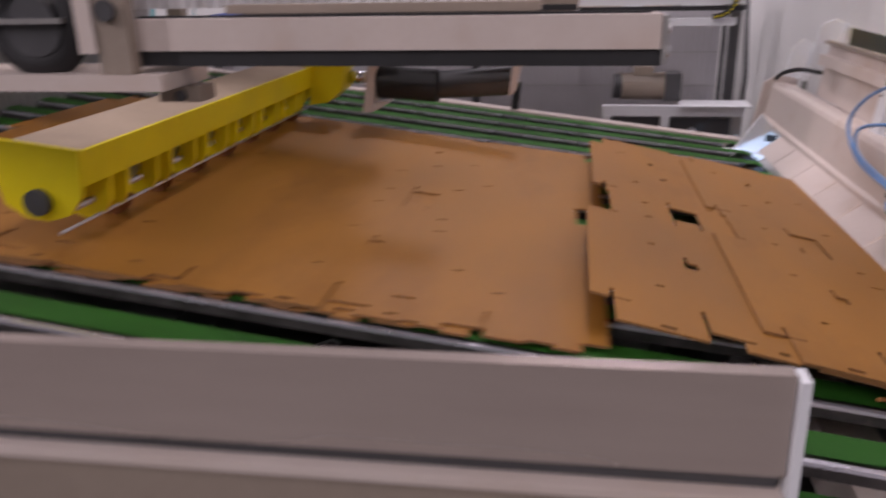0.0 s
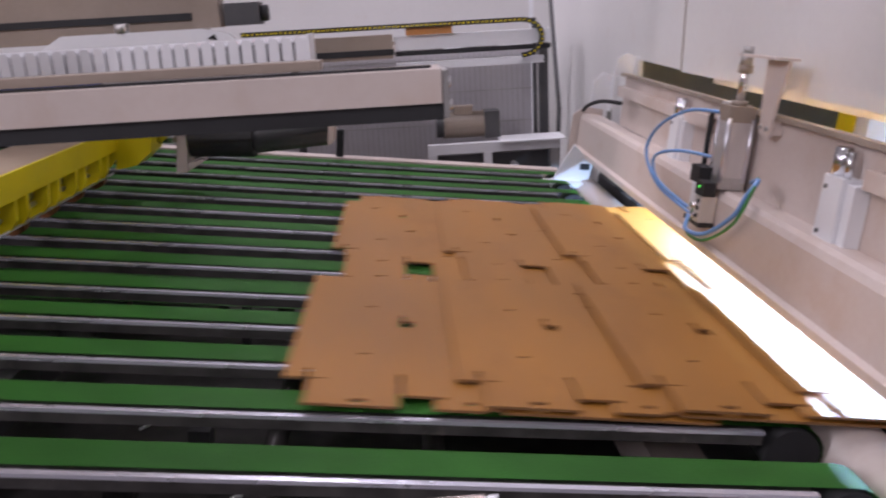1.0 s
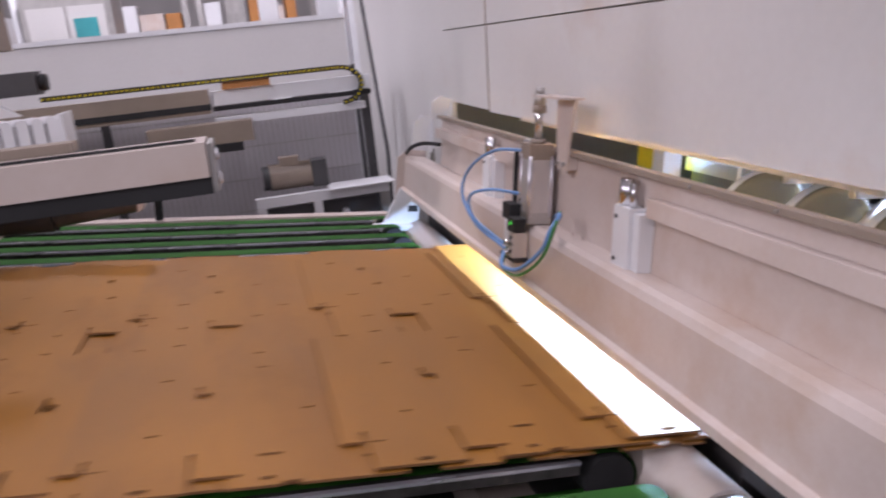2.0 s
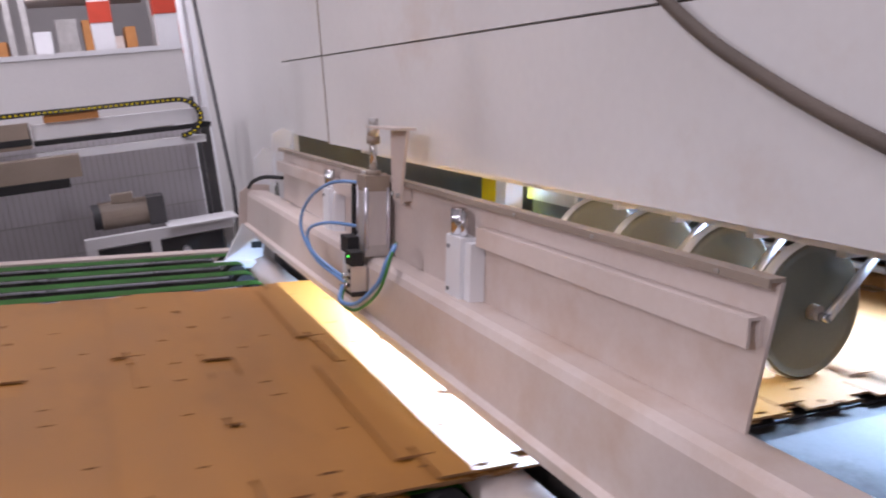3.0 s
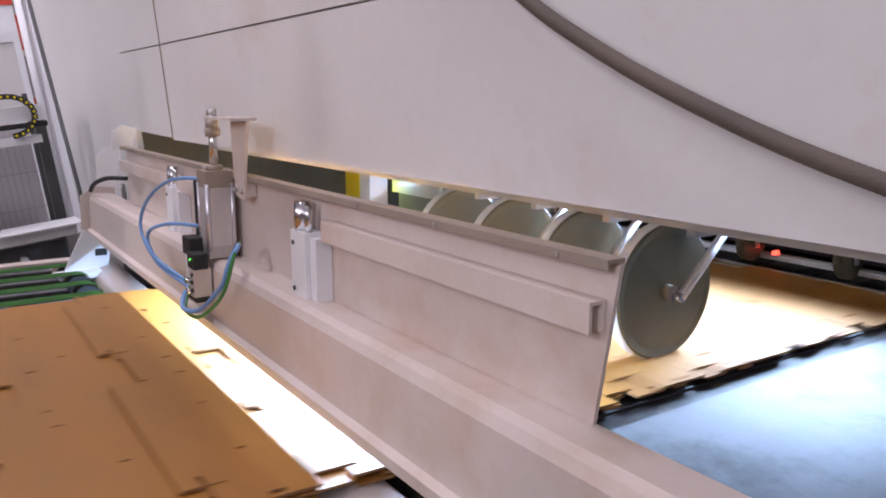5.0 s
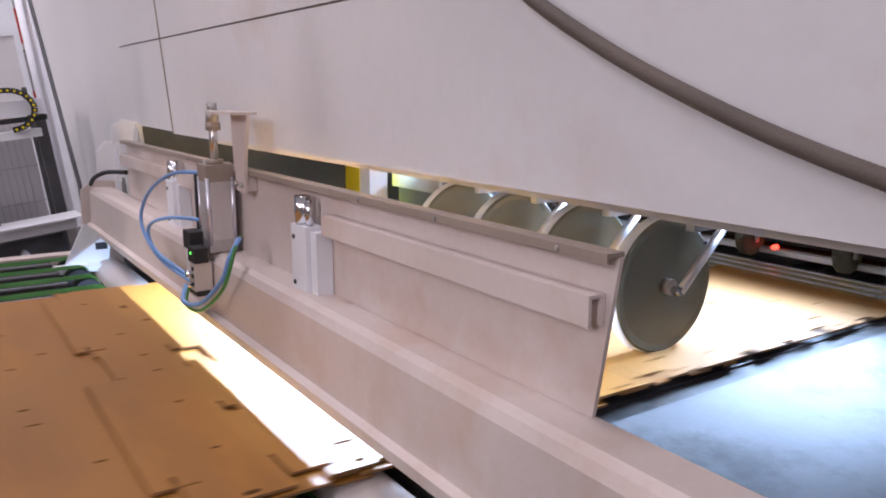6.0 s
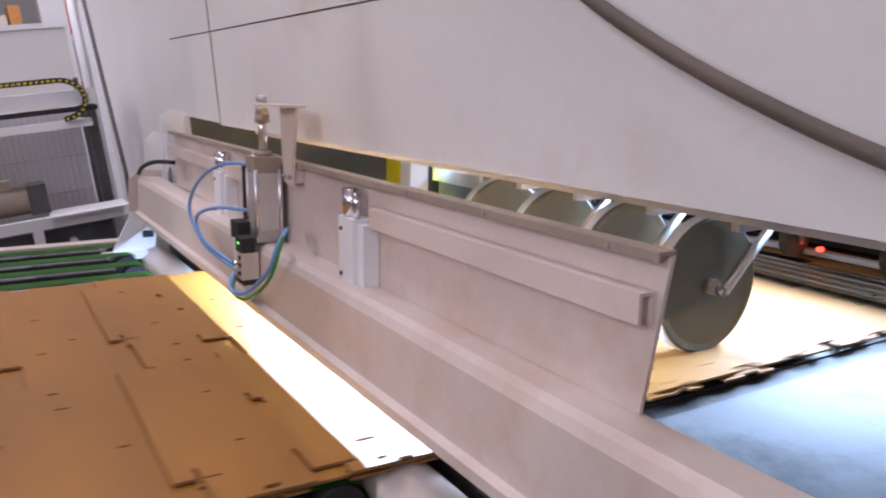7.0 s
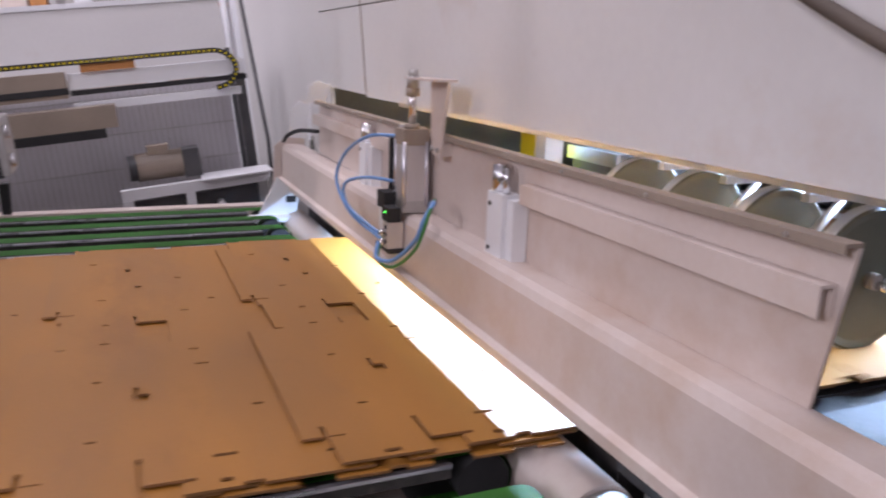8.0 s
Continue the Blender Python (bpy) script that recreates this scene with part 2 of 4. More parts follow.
def build_conveyor_frame():
    f = thing("belt_stand", on_belt(), "cream painted steel frame carrying the green belts", "machine frame")
    part("side_beam", box(-2.6, 0.98, 1.87, 1.93, -0.14, 0.0, 0.004), PALE, f)
    part("side_beam", box(-2.6, 0.86, -0.34, -0.29, -0.22, -0.12, 0.004), GREY, f)
    for x in (-2.2, -1.2, -0.35, 0.785):
        part("cross_beam", box(x, x + 0.09, -0.30, 1.87, -0.19, -0.11, 0.004), PALE if x > 0.5 else GREY, f)
    for x in (-0.75, 0.2, 0.45):
        part("cross_shaft", rod((x, -0.3, -0.14), (x, 1.87, -0.14), 0.018), DIRTY, f)
    for x, y in ((-2.0, -0.3), (0.74, -0.3), (-2.0, 1.85), (0.74, 1.85)):
        part("leg", box(x, x + 0.08, y, y + 0.07, -0.95, -0.12, 0.004), TAUPE, f)
    part("tray", box(-2.6, 0.9, -0.28, 1.86, -0.34, -0.32), DIRTY, f, "dark oily drip tray")
    r = random.Random(4)
    for k in range(46):
        x, y = r.uniform(-1.0, 0.85), r.uniform(-0.2, 1.6)
        s = r.uniform(0.01, 0.035)
        part("bolt_block", box(x, x + s * r.uniform(1, 3), y, y + s, -0.32, -0.32 + r.uniform(0.02, 0.16), 0.002), r.choice([DIRTY, DIRTY, GREY, DULL, TAUPE]), f)


def build_head_roller():
    r = thing("head_roller", on_belt(1.065, 0, -0.062), "cream rubber-coated roller at the head of the belts", "roller")
    part("drum", rod((0, -0.12, 0), (0, 1.80, 0), 0.058, 40), PALE, r)
    part("end_cap", rod((0, -0.21, 0), (0, -0.122, 0), 0.052, 32, bevel=0.004), DULL, r, "steel end journal")
    part("shaft", rod((0, -0.34, 0), (0, -0.21, 0), 0.02), DULL, r)
    part("shaft", rod((0, 1.80, 0), (0, 1.9, 0), 0.02), DULL, r)
    b = thing("bearing_block", on_belt(1.0, 1.75, 0), "white angular bearing plate at the roller's end", "bracket")
    part("plate", prism([(-0.07, -0.02), (0.0, 0.118), (0.035, 0.085), (0.075, 0.055), (0.06, -0.03)], 0.0, 0.012, bevel=0.002), WHITE, b)
    part("foot", box(-0.10, 0.08, -0.05, 0.015, -0.03, -0.012, 0.002), WHITE, b)
    part("dark_insert", box(0.028, 0.062, -0.006, -0.001, 0.03, 0.052), DARK, b)


# ---- stop bar and guard plate ----
def build_bar():
    w = 0.004
    bar = thing("deflector_bar", on_belt(), "cream sheet-steel deflector bar across the conveyor", "machine beam")
    p = [(1.130, 0.200), (1.130, 0.205), (1.075, 0.208), (1.062, 0.203), (1.056, 0.190), (1.052, 0.090), (1.040, 0.085), (1.040, 0.069), (1.044, 0.069), (1.044, 0.081), (1.056, 0.086), (1.060, 0.188), (1.066, 0.199), (1.076, 0.203)]
    part("front_sheet", prism(p, -1.2, 1.95), PALE, bar)
    part("wear_strip", box(1.0445, 1.050, -1.2, 1.95, 0.069, 0.078, 0.001), TAUPE, bar, "worn brown lower lip")
    part("end_plate", prism([(1.02, 0.0), (1.03, 0.20), (1.075, 0.235), (1.14, 0.225), (1.14, 0.02)], 1.951, 1.963, bevel=0.002), PALE, bar)


def build_plate():
    g = thing("guard_plate", on_belt(), "dusty cream guard plate with a folded top edge", "guard plate")
    part("sheet", prism([(-0.359, 0.196), (-0.388, 0.376), (1.653, 0.376), (1.66, 0.21)], 1.124, 1.129, axis="x"), PALE, g)
    part("top_fold", prism([(1.129, 0.376), (1.129, 0.381), (1.106, 0.381), (1.106, 0.371), (1.109, 0.371), (1.109, 0.377)], -0.388, 1.653), TAUPE, g, "dusty folded top edge")
    for y0, y1 in ((-0.372, 0.215), (0.85, 1.653)):
        c = [(1.123, 0.306), (1.123, 0.338), (1.101, 0.338), (1.101, 0.306), (1.105, 0.306), (1.105, 0.334), (1.119, 0.334), (1.119, 0.306)]
        part("channel", prism(c, y0, y1), PALE, g, "cream steel channel rail")
    for y in (-0.32, -0.1, 0.1, 0.95, 1.2, 1.45):
        part("screw", rod((1.1055, y, 0.3755), (1.1040, y, 0.3755), 0.003, 8), DULL, g)


def build_guides():
    made = None
    for y in (0.272, 1.04):
        m = on_belt(1.105, y, 0.20)
        if made:
            copy_thing(made, m)
            continue
        made = thing("guide_block", m, "white plastic guide block with a chrome rod", "guide block", "plate guides")
        part("block", box(-0.018, 0.015, -0.027, 0.030, 0.004, 0.115, 0.003), WHITE, made)
        part("side_cheek", box(-0.010, 0.018, -0.050, -0.028, -0.008, 0.108, 0.003), WHITE, made)
        part("rod", rod((-0.004, 0.012, 0.115), (-0.004, 0.012, 0.162), 0.0135), CHROME, made, "polished chrome rod")
        part("rod", rod((-0.006, -0.016, 0.115), (-0.006, -0.016, 0.158), 0.006), CHROME, made)
        for z in (0.018, 0.095):
            part("screw", rod((-0.0185, 0.018, z), (-0.0205, 0.018, z), 0.004, 10), GREY, made)


def build_cylinder():
    c = thing("air_cylinder", on_belt(1.080, 0.66, 0.0), "aluminium air cylinder with a chrome piston rod", "air cylinder")
    h = 0.028
    prof = []
    for sx, sy in ((1, 1), (-1, 1), (-1, -1), (1, -1)):
        a = [(h, h * 0.72), (h * 0.86, h * 0.78), (h * 0.78, h * 0.86), (h * 0.72, h)]
        a = [(x * sx, y * sy) for x, y in a]
        prof += a if sx * sy > 0 else a[::-1]
    part("barrel", prism(prof, 0.235, 0.352, axis="z"), ALU, c, "ribbed aluminium barrel")
    for k in (-1, 1):
        for q in (-1, 1):
            part("tie_rod", rod((k * h * 0.9, q * h * 0.9, 0.225), (k * h * 0.9, q * h * 0.9, 0.36), 0.005, 10), STEEL, c)
    part("end_cap", box(-h, h, -h, h, 0.352, 0.385, 0.003), TAUPE, c, "dusty top cap")
    part("end_cap", box(-h, h, -h, h, 0.210, 0.235, 0.003), DULL, c)
    part("gland", rod((0, 0, 0.385), (0, 0, 0.395), 0.017), TAUPE, c)
    part("piston_rod", rod((0, 0, 0.395), (0, 0, 0.475), 0.0085), CHROME, c, "chrome piston rod")
    part("lock_nut", rod((0, 0, 0.452), (0, 0, 0.468), 0.015, 6), TAUPE, c)
    part("clevis", rod((0, 0, 0.468), (0, 0, 0.492), 0.013, 16), DULL, c)
    part("end_bolt", rod((0, 0, 0.4921), (0, 0, 0.506), 0.010, 6), DULL, c)
    part("mount_plate", box(-0.005, 0.042, 0.03, 0.035, 0.21, 0.385, 0.001), PALE, c)
    part("back_rail", box(0.008, 0.036, 0.05, 0.105, 0.215, 0.385, 0.003), ALU, c, "steel slide beside the cylinder")
    part("reed_switch", box(-0.004, 0.004, 0.125, 0.137, 0.22, 0.36, 0.001), DARK, c, "black switch strip")
    k = thing("lift_bracket", on_belt(), "cream bent-steel bracket tying piston rod to the plate", "bracket")
    part("arm", box(1.068, 1.118, 0.515, 0.675, 0.4855, 0.4905, 0.001), PALE, k)
    part("drop_plate", prism([(0.515, 0.485), (0.605, 0.485), (0.600, 0.40), (0.590, 0.34), (0.545, 0.335), (0.538, 0.40)], 1.098, 1.104, axis="x"), PALE, k)
    part("gusset", prism([(1.104, 0.38), (1.123, 0.38), (1.123, 0.34), (1.104, 0.34)], 0.545, 0.592), PALE, k)
    for y in (0.555, 0.585):
        part("bolt", rod((1.098, y, 0.352), (1.092, y, 0.352), 0.005, 6), DULL, k)


def build_valve():
    v = thing("air_valve", on_belt(1.045, 0.66, 0.15), "pneumatic valve block with black coils on the bar", "air valve")
    part("coil", box(-0.02, 0.01, 0.012, 0.062, 0.062, 0.098, 0.003), DARK, v, "black solenoid coil")
    part("coil", box(-0.03, -0.002, -0.045, -0.002, 0.045, 0.075, 0.003), DARK, v, "black solenoid coil")
    part("body", box(-0.03, 0.005, -0.040, -0.010, -0.012, 0.045, 0.003), ALU, v, "silver valve body")
    for z in (0.034, 0.018, 0.002):
        part("port", rod((-0.0302, -0.032, z), (-0.0325, -0.032, z), 0.0045, 10), DARK, v, "black port ring")
    part("base_strip", box(-0.028, 0.006, -0.044, 0.044, -0.022, -0.0125, 0.002), DARK, v, "dark valve base")
    part("body", box(-0.022, 0.008, 0.012, 0.04, 0.0, 0.062, 0.003), WHITE, v, "white valve body")
    for z in (0.0, 0.022):
        part("fitting", rod((-0.03, -0.022, z), (-0.042, -0.022, z), 0.0065, 12), CHROME, v)
    part("status_light", rod((-0.0305, -0.025, 0.064), (-0.032, -0.025, 0.064), 0.002, 8), glow("green_led", (0.1, 1.0, 0.1), 4), v, "lit green status light")
    for name, mat, pts, r, lab in (
        ("air_hose", BLUE, [(1.07, 0.69, 0.365), (1.03, 0.80, 0.355), (1.01, 0.93, 0.30), (1.0, 0.97, 0.23), (1.01, 0.88, 0.165), (1.03, 0.74, 0.14), (1.035, 0.69, 0.135)], 0.0040, "long blue air hose looping from the cylinder"),
        ("air_hose", BLUE, [(1.06, 0.67, 0.27), (1.02, 0.80, 0.262), (1.0, 0.90, 0.23), (1.005, 0.88, 0.18), (1.03, 0.76, 0.15), (1.035, 0.70, 0.148)], 0.0040, "short blue air hose beside the valve"),
        ("air_hose", BLUE, [(1.002, 0.638, 0.150), (0.985, 0.60, 0.128), (1.0, 0.54, 0.135), (1.02, 0.47, 0.19), (1.03, 0.45, 0.235), (1.05, 0.455, 0.265), (1.07, 0.52, 0.25)], 0.0046, "blue air hose curling under the valve"),
        ("signal_cable", GREENHOSE, [(1.03, 0.67, 0.17), (1.01, 0.66, 0.13), (0.995, 0.61, 0.115), (1.0, 0.53, 0.125), (1.02, 0.46, 0.18), (1.04, 0.445, 0.255), (1.07, 0.50, 0.262)], 0.0034, "green signal cable beside the hoses"),
    ):
        solid(name, hose(pts, r), mat, on_belt(), lab, "hose" if name == "air_hose" else "cable")
    solid("black_hose", hose([(1.06, 1.93, 0.22), (1.06, 1.85, 0.25), (1.08, 1.75, 0.275), (1.12, 1.66, 0.28)], 0.007), DARK, on_belt(), "thin black hose arched over the bar's end", "hose")


def build_gate():
    g = thing("stop_gate", on_belt(1.046, 0, 0), "cream segmented stop gate beneath the deflector bar", "gate")
    n, y0, y1 = 9, -0.10, 1.62
    for i in range(n):
        a, b = y0 + (y1 - y0) * i / n, y0 + (y1 - y0) * (i + 1) / n - 0.004
        part("segment", prism([(-0.066, 0.017), (-0.063, 0.014), (-0.004, 0.070), (-0.007, 0.073)], a, b), PALE, g)
    part("hinge_rod", rod((0.0, y0, 0.074), (0.0, y1, 0.074), 0.004, 10), DULL, g)
    return g


# ---- enclosure ----
def build_shield():
    lean = -0.08
    s = thing("machine_shield", on_belt(1.165, 0, 0.4165), "large white sheet-steel shield with visible panel joints", "machine guard")

    def panel(name, ring, thick=0.012):
        b = bmesh.new()
        f = [b.verts.new((lean * z, y, z)) for y, z in ring]
        k = [b.verts.new((lean * z + thick, y, z)) for y, z in ring]
        b.faces.new(f), b.faces.new(k[::-1])
        for i in range(len(ring)):
            j = (i + 1) % len(ring)
            b.faces.new((f[i], k[i], k[j], f[j]))
        return part(name, finish(b), PANEL, s)
    zs = 0.247
    panel("panel", [(1.259, 0.0), (-2.2, 0.0), (-2.2, zs - 0.002), (1.259, zs - 0.002)])
    panel("panel", [(1.259, zs + 0.002), (-2.2, zs + 0.002), (-2.2, 1.5), (1.259, 1.5)])
    panel("panel", [(2.93, -1.1), (1.662, -1.1), (1.662, 0.01), (1.263, 0.005), (1.263, zs - 0.002), (1.742, zs - 0.002), (1.742, zs + 0.002), (1.263, zs + 0.002), (1.263, 1.5), (4.01, 1.5), (2.93, -0.30)])
    # Unseen flange and lip, added to keep lamp light off the shield's front.
    part("return_flange", box(0.0125, 0.095, -2.2, 1.259, 0.0, 0.006), PANEL, s)
    part("return_lip", box(0.0955, 0.100, -2.2, 1.259, -0.026, 0.006), PANEL, s)
    b = box(-0.0015, 0.0, 1.2585, 1.2645, 0.0, 1.45)
    bmesh.ops.transform(b, matrix=Matrix(((1, 0, lean, -0.0005), (0, 1, 0, 0), (0, 0, 1, 0), (0, 0, 0, 1))), verts=b.verts)
    part("joint_bead", b, TAUPE, s, "brown sealing bead")
    b = bmesh.new()
    join(b, prism([(2.048, zs - 0.02), (-2.2, zs - 0.02), (-2.2, zs + 0.02), (2.048, zs + 0.02)], 0.0, 0.004, axis="x"))
    b.transform(Matrix.Translation((0.014 + lean * zs, 0, 0)))
    part("joint_strip", b, TAUPE, s, "brown strip behind the joint")
    b = box(0.0, 0.004, 1.246, 1.276, 0.0, 1.45)
    bmesh.ops.transform(b, matrix=Matrix(((1, 0, lean, 0.014), (0, 1, 0, 0), (0, 0, 1, 0), (0, 0, 0, 1))), verts=b.verts)
    part("joint_strip", b, TAUPE, s)
    b = prism([(2.932, -1.1), (2.932, -0.30), (4.012, 1.5), (4.06, 1.5), (2.978, -0.305), (2.978, -1.1)], -0.012, 0.014, axis="x")
    bmesh.ops.transform(b, matrix=Matrix(((1, 0, lean, 0), (0, 1, 0, 0), (0, 0, 1, 0), (0, 0, 0, 1))), verts=b.verts)
    part("corner_post", b, GREY, s, "dark steel corner post")
    solid("cable_conduit", hose([(1.097, 0.237, 1.033), (1.117, -0.055, 0.774), (1.132, -0.207, 0.645), (1.134, -0.333, 0.574), (1.135, -0.466, 0.517), (1.134, -0.597, 0.474), (1.129, -0.775, 0.433), (1.125, -1.059, 0.393)], 0.0078, seg=14, steps=64, ribs=0.06), BROWNHOSE, on_belt(), "brown braided conduit slung across the shield", "conduit")
    for y, x, z0, z1 in ((1.662, 1.085, 0.372, 0.445), (1.90, 1.075, 0.235, 0.365)):
        t = thing("shield_tab", on_belt(x, y, z0), "white angled steel tab beside the shield", "bracket", "shield tabs")
        h = z1 - z0
        part("plate", prism([(0.0, 0.0), (0.060, -0.004), (0.072, h - 0.012), (0.036, h), (0.004, h * 0.72)], 0.0, 0.008, bevel=0.0015), WHITE, t)
        part("fold", box(0.0745, 0.079, 0.0, 0.03, -0.01, h - 0.01), WHITE, t)


def build_feed_deck():
    d = thing("feed_deck", on_belt(), "dark suction deck under the incoming sheets", "machine deck")
    part("deck", box(1.14, 2.999, -0.053, 1.9, -0.10, -0.012), DIRTY, d)
    for i in range(9):
        part("feed_belt", box(1.14, 2.999, 0.0 + i * 0.2, 0.07 + i * 0.2, -0.0115, -0.007), DARK, d, "black feed belt")
    t = thing("side_table", on_belt(), "stained galvanised steel side table beside the deck", "machine table")
    part("top", box(1.135, 3.2, -1.6, -0.056, -0.03, -0.004, 0.003), TABLE, t)
    part("body", box(1.16, 3.2, -1.58, -0.09, -0.9, -0.031), PANEL, t)
    made = None
    for y in (0.12, 0.345, 0.585, 0.815):
        m = on_belt(1.795, y, 0.151)
        if made:
            copy_thing(made, m)
            continue
        made = thing("sheet_presser", m, "large grey disc wheel on a bright steel arm", "wheel", "press wheels")
        w = bmesh.new()
        ring = [(0.0, -0.014), (0.120, -0.014), (0.134, -0.017), (0.138, -0.013), (0.138, 0.013), (0.134, 0.017), (0.120, 0.014), (0.0, 0.014)]
        seg = 72
        rows = [[w.verts.new((r * math.cos(2 * math.pi * k / seg), y_, r * math.sin(2 * math.pi * k / seg))) for k in range(seg)] for r, y_ in ring[1:-1]]
        for a, b_ in zip(rows, rows[1:]):
            for k in range(seg):
                w.faces.new((a[k], a[(k + 1) % seg], b_[(k + 1) % seg], b_[k])).smooth = False
        w.faces.new(rows[0]), w.faces.new(rows[-1])
        disc = part("disc", finish(w), WHEEL, made)
        tyre = bmesh.new()
        rr = [[tyre.verts.new((r * math.cos(2 * math.pi * k / seg), y_, r * math.sin(2 * math.pi * k / seg))) for k in range(seg)] for r, y_ in ((0.1382, -0.0125), (0.1405, -0.010), (0.1405, 0.010), (0.1382, 0.0125))]
        for a, b_ in zip(rr, rr[1:]):
            for k in range(seg):
                tyre.faces.new((a[k], a[(k + 1) % seg], b_[(k + 1) % seg], b_[k])).smooth = True
        part("tyre", finish(tyre), WHITE, made, "pale worn tyre")
        part("hub", rod((0, -0.032, 0), (0, -0.0145, 0), 0.016, 20), TAUPE, made, "rusty hub")
        part("axle_nut", rod((0.004, -0.052, -0.006), (0.004, -0.033, -0.006), 0.009, 12), CHROME, made)
        part("arm", rod((0.006, -0.045, -0.008), (0.133, -0.045, 0.112), 0.0095, 16), ALU, made, "polished steel arm")
        part("crank", box(0.025, 0.146, -0.055, -0.035, 0.112, 0.129, 0.003), ALU, made, "polished crank bar")
        part("crank_pin", rod((0.033, -0.045, 0.129), (0.033, -0.045, 0.158), 0.007, 12), STEEL, made)
    x = thing("wheel_shaft", on_belt(), "steel cross shaft carrying the wheel arms", "shaft")
    part("shaft", rod((1.83, -0.2, 0.322), (1.83, 1.85, 0.322), 0.014), STEEL, x)
    part("beam", box(1.79, 1.87, -0.25, 1.9, 0.56, 0.64, 0.004), GREY, x)
    for yy in (0.075, 0.30, 0.54, 0.77):
        part("clamp", box(1.817, 1.843, yy - 0.012, yy + 0.012, 0.337, 0.559, 0.003), GREY, x)


def build_press_back():
    p = thing("outfeed_press", on_belt(), "die-cutter outfeed with dark rollers and a brass guide", "machine")
    part("brass_plate", box(2.565, 2.80, -0.3, 1.9, -0.0068, -0.003), BRASS, p, "brass coloured run-out plate")
    for x in (2.60, 2.66, 2.72, 2.78):
        part("plate_rib", box(x, x + 0.014, -0.3, 1.9, -0.0029, 0.0005, 0.001), STEEL, p, "polished plate rib")
    part("rail", box(2.83, 2.865, -0.3, 1.9, 0.022, 0.038, 0.003), WHITE, p, "white cross rail")
    # Added black panel: hides the waiting sheets and keeps the opening dark.
    part("shutter", box(2.98, 2.999, -0.5, 2.0, 0.03, 0.1995), DARK, p, "dark panel added to hide the waiting sheets")
    part("lower_housing", box(3.0, 4.3, -0.5, 2.0, -0.8, -0.03), GREY, p, "dark press housing")
    part("upper_housing", box(3.0, 4.3, -0.5, 2.0, 0.20, 1.4), GREY, p, "dark press housing")
    part("back_wall", box(4.25, 4.3, -0.5, 2.0, -0.0295, 0.1995), GREY, p)
    part("cheek", box(3.0, 4.249, -0.5, -0.40, -0.0295, 0.1995), GREY, p)
    part("cheek", box(3.0, 4.249, 1.90, 2.0, -0.0295, 0.1995), GREY, p)
    for y in (0.27, 0.59, 0.91, 1.23, 1.55):
        part("small_wheel", rod((2.79, y - 0.012, 0.073), (2.79, y + 0.012, 0.073), 0.058, 32, bevel=0.003), WHEEL, p, "small grey pressing wheel")
        for s in (-0.028, 0.020):
            part("stem", box(2.785, 2.80, y + s, y + s + 0.008, 0.06, 0.30), STEEL, p)
    part("stem_beam", box(2.76, 2.82, -0.3, 1.9, 0.301, 0.36, 0.004), GREY, p)
    part("indicator", rod((2.83, 0.53, 0.044), (2.85, 0.53, 0.044), 0.008, 12), glow("red_led", (1.0, 0.05, 0.03), 5), p, "lit red indicator")
    # Unseen housing for the added lamp above the outfeed.
    s = thing("strip_lamp", CONV @ look((2.85, 0.80, 0.720), (2.0, 0.80, 0.0)), "slanted housing of an unseen lamp added over the outfeed", "lamp", "outfeed lamps")
    part("housing", box(-0.84, 0.84, -0.08, 0.08, 0.006, 0.05, 0.004), WHITE, s)
    s = thing("strip_lamp", on_belt(1.30, 0.66, 0.244), "slim strip lamp behind the guard plate", "lamp", "outfeed lamps")
    part("housing", box(-0.022, 0.022, -0.57, 0.57, 0.006, 0.035, 0.004), WHITE, s)
    c = thing("machine_side_wall", on_belt(), "pale machine side frame with a yellow post", "machine frame")
    # Extended unseen to x 1.18 to stop lamp light leaking past.
    part("wall", box(1.18, 3.0, 1.98, 2.04, -0.8, 0.9), OLIVE, c, "olive-grey side wall")
    part("yellow_post", box(1.86, 1.93, 1.515, 1.62, 0.0, 0.6, 0.004), YELLOW, c, "yellow post")
    part("white_post", box(1.86, 1.93, 1.44, 1.512, 0.0, 0.6, 0.004), WHITE, c, "white post")
    part("grey_box", box(2.0, 2.3, 1.22, 1.48, 0.0, 0.24, 0.01), GREY, c, "dark grey box with pale rim")
    part("box_rim", box(1.985, 1.999, 1.20, 1.50, 0.20, 0.245, 0.004), DULL, c)
    part("roof", box(1.12, 3.4, -1.6, 2.04, 1.86, 1.9), PANEL, c)


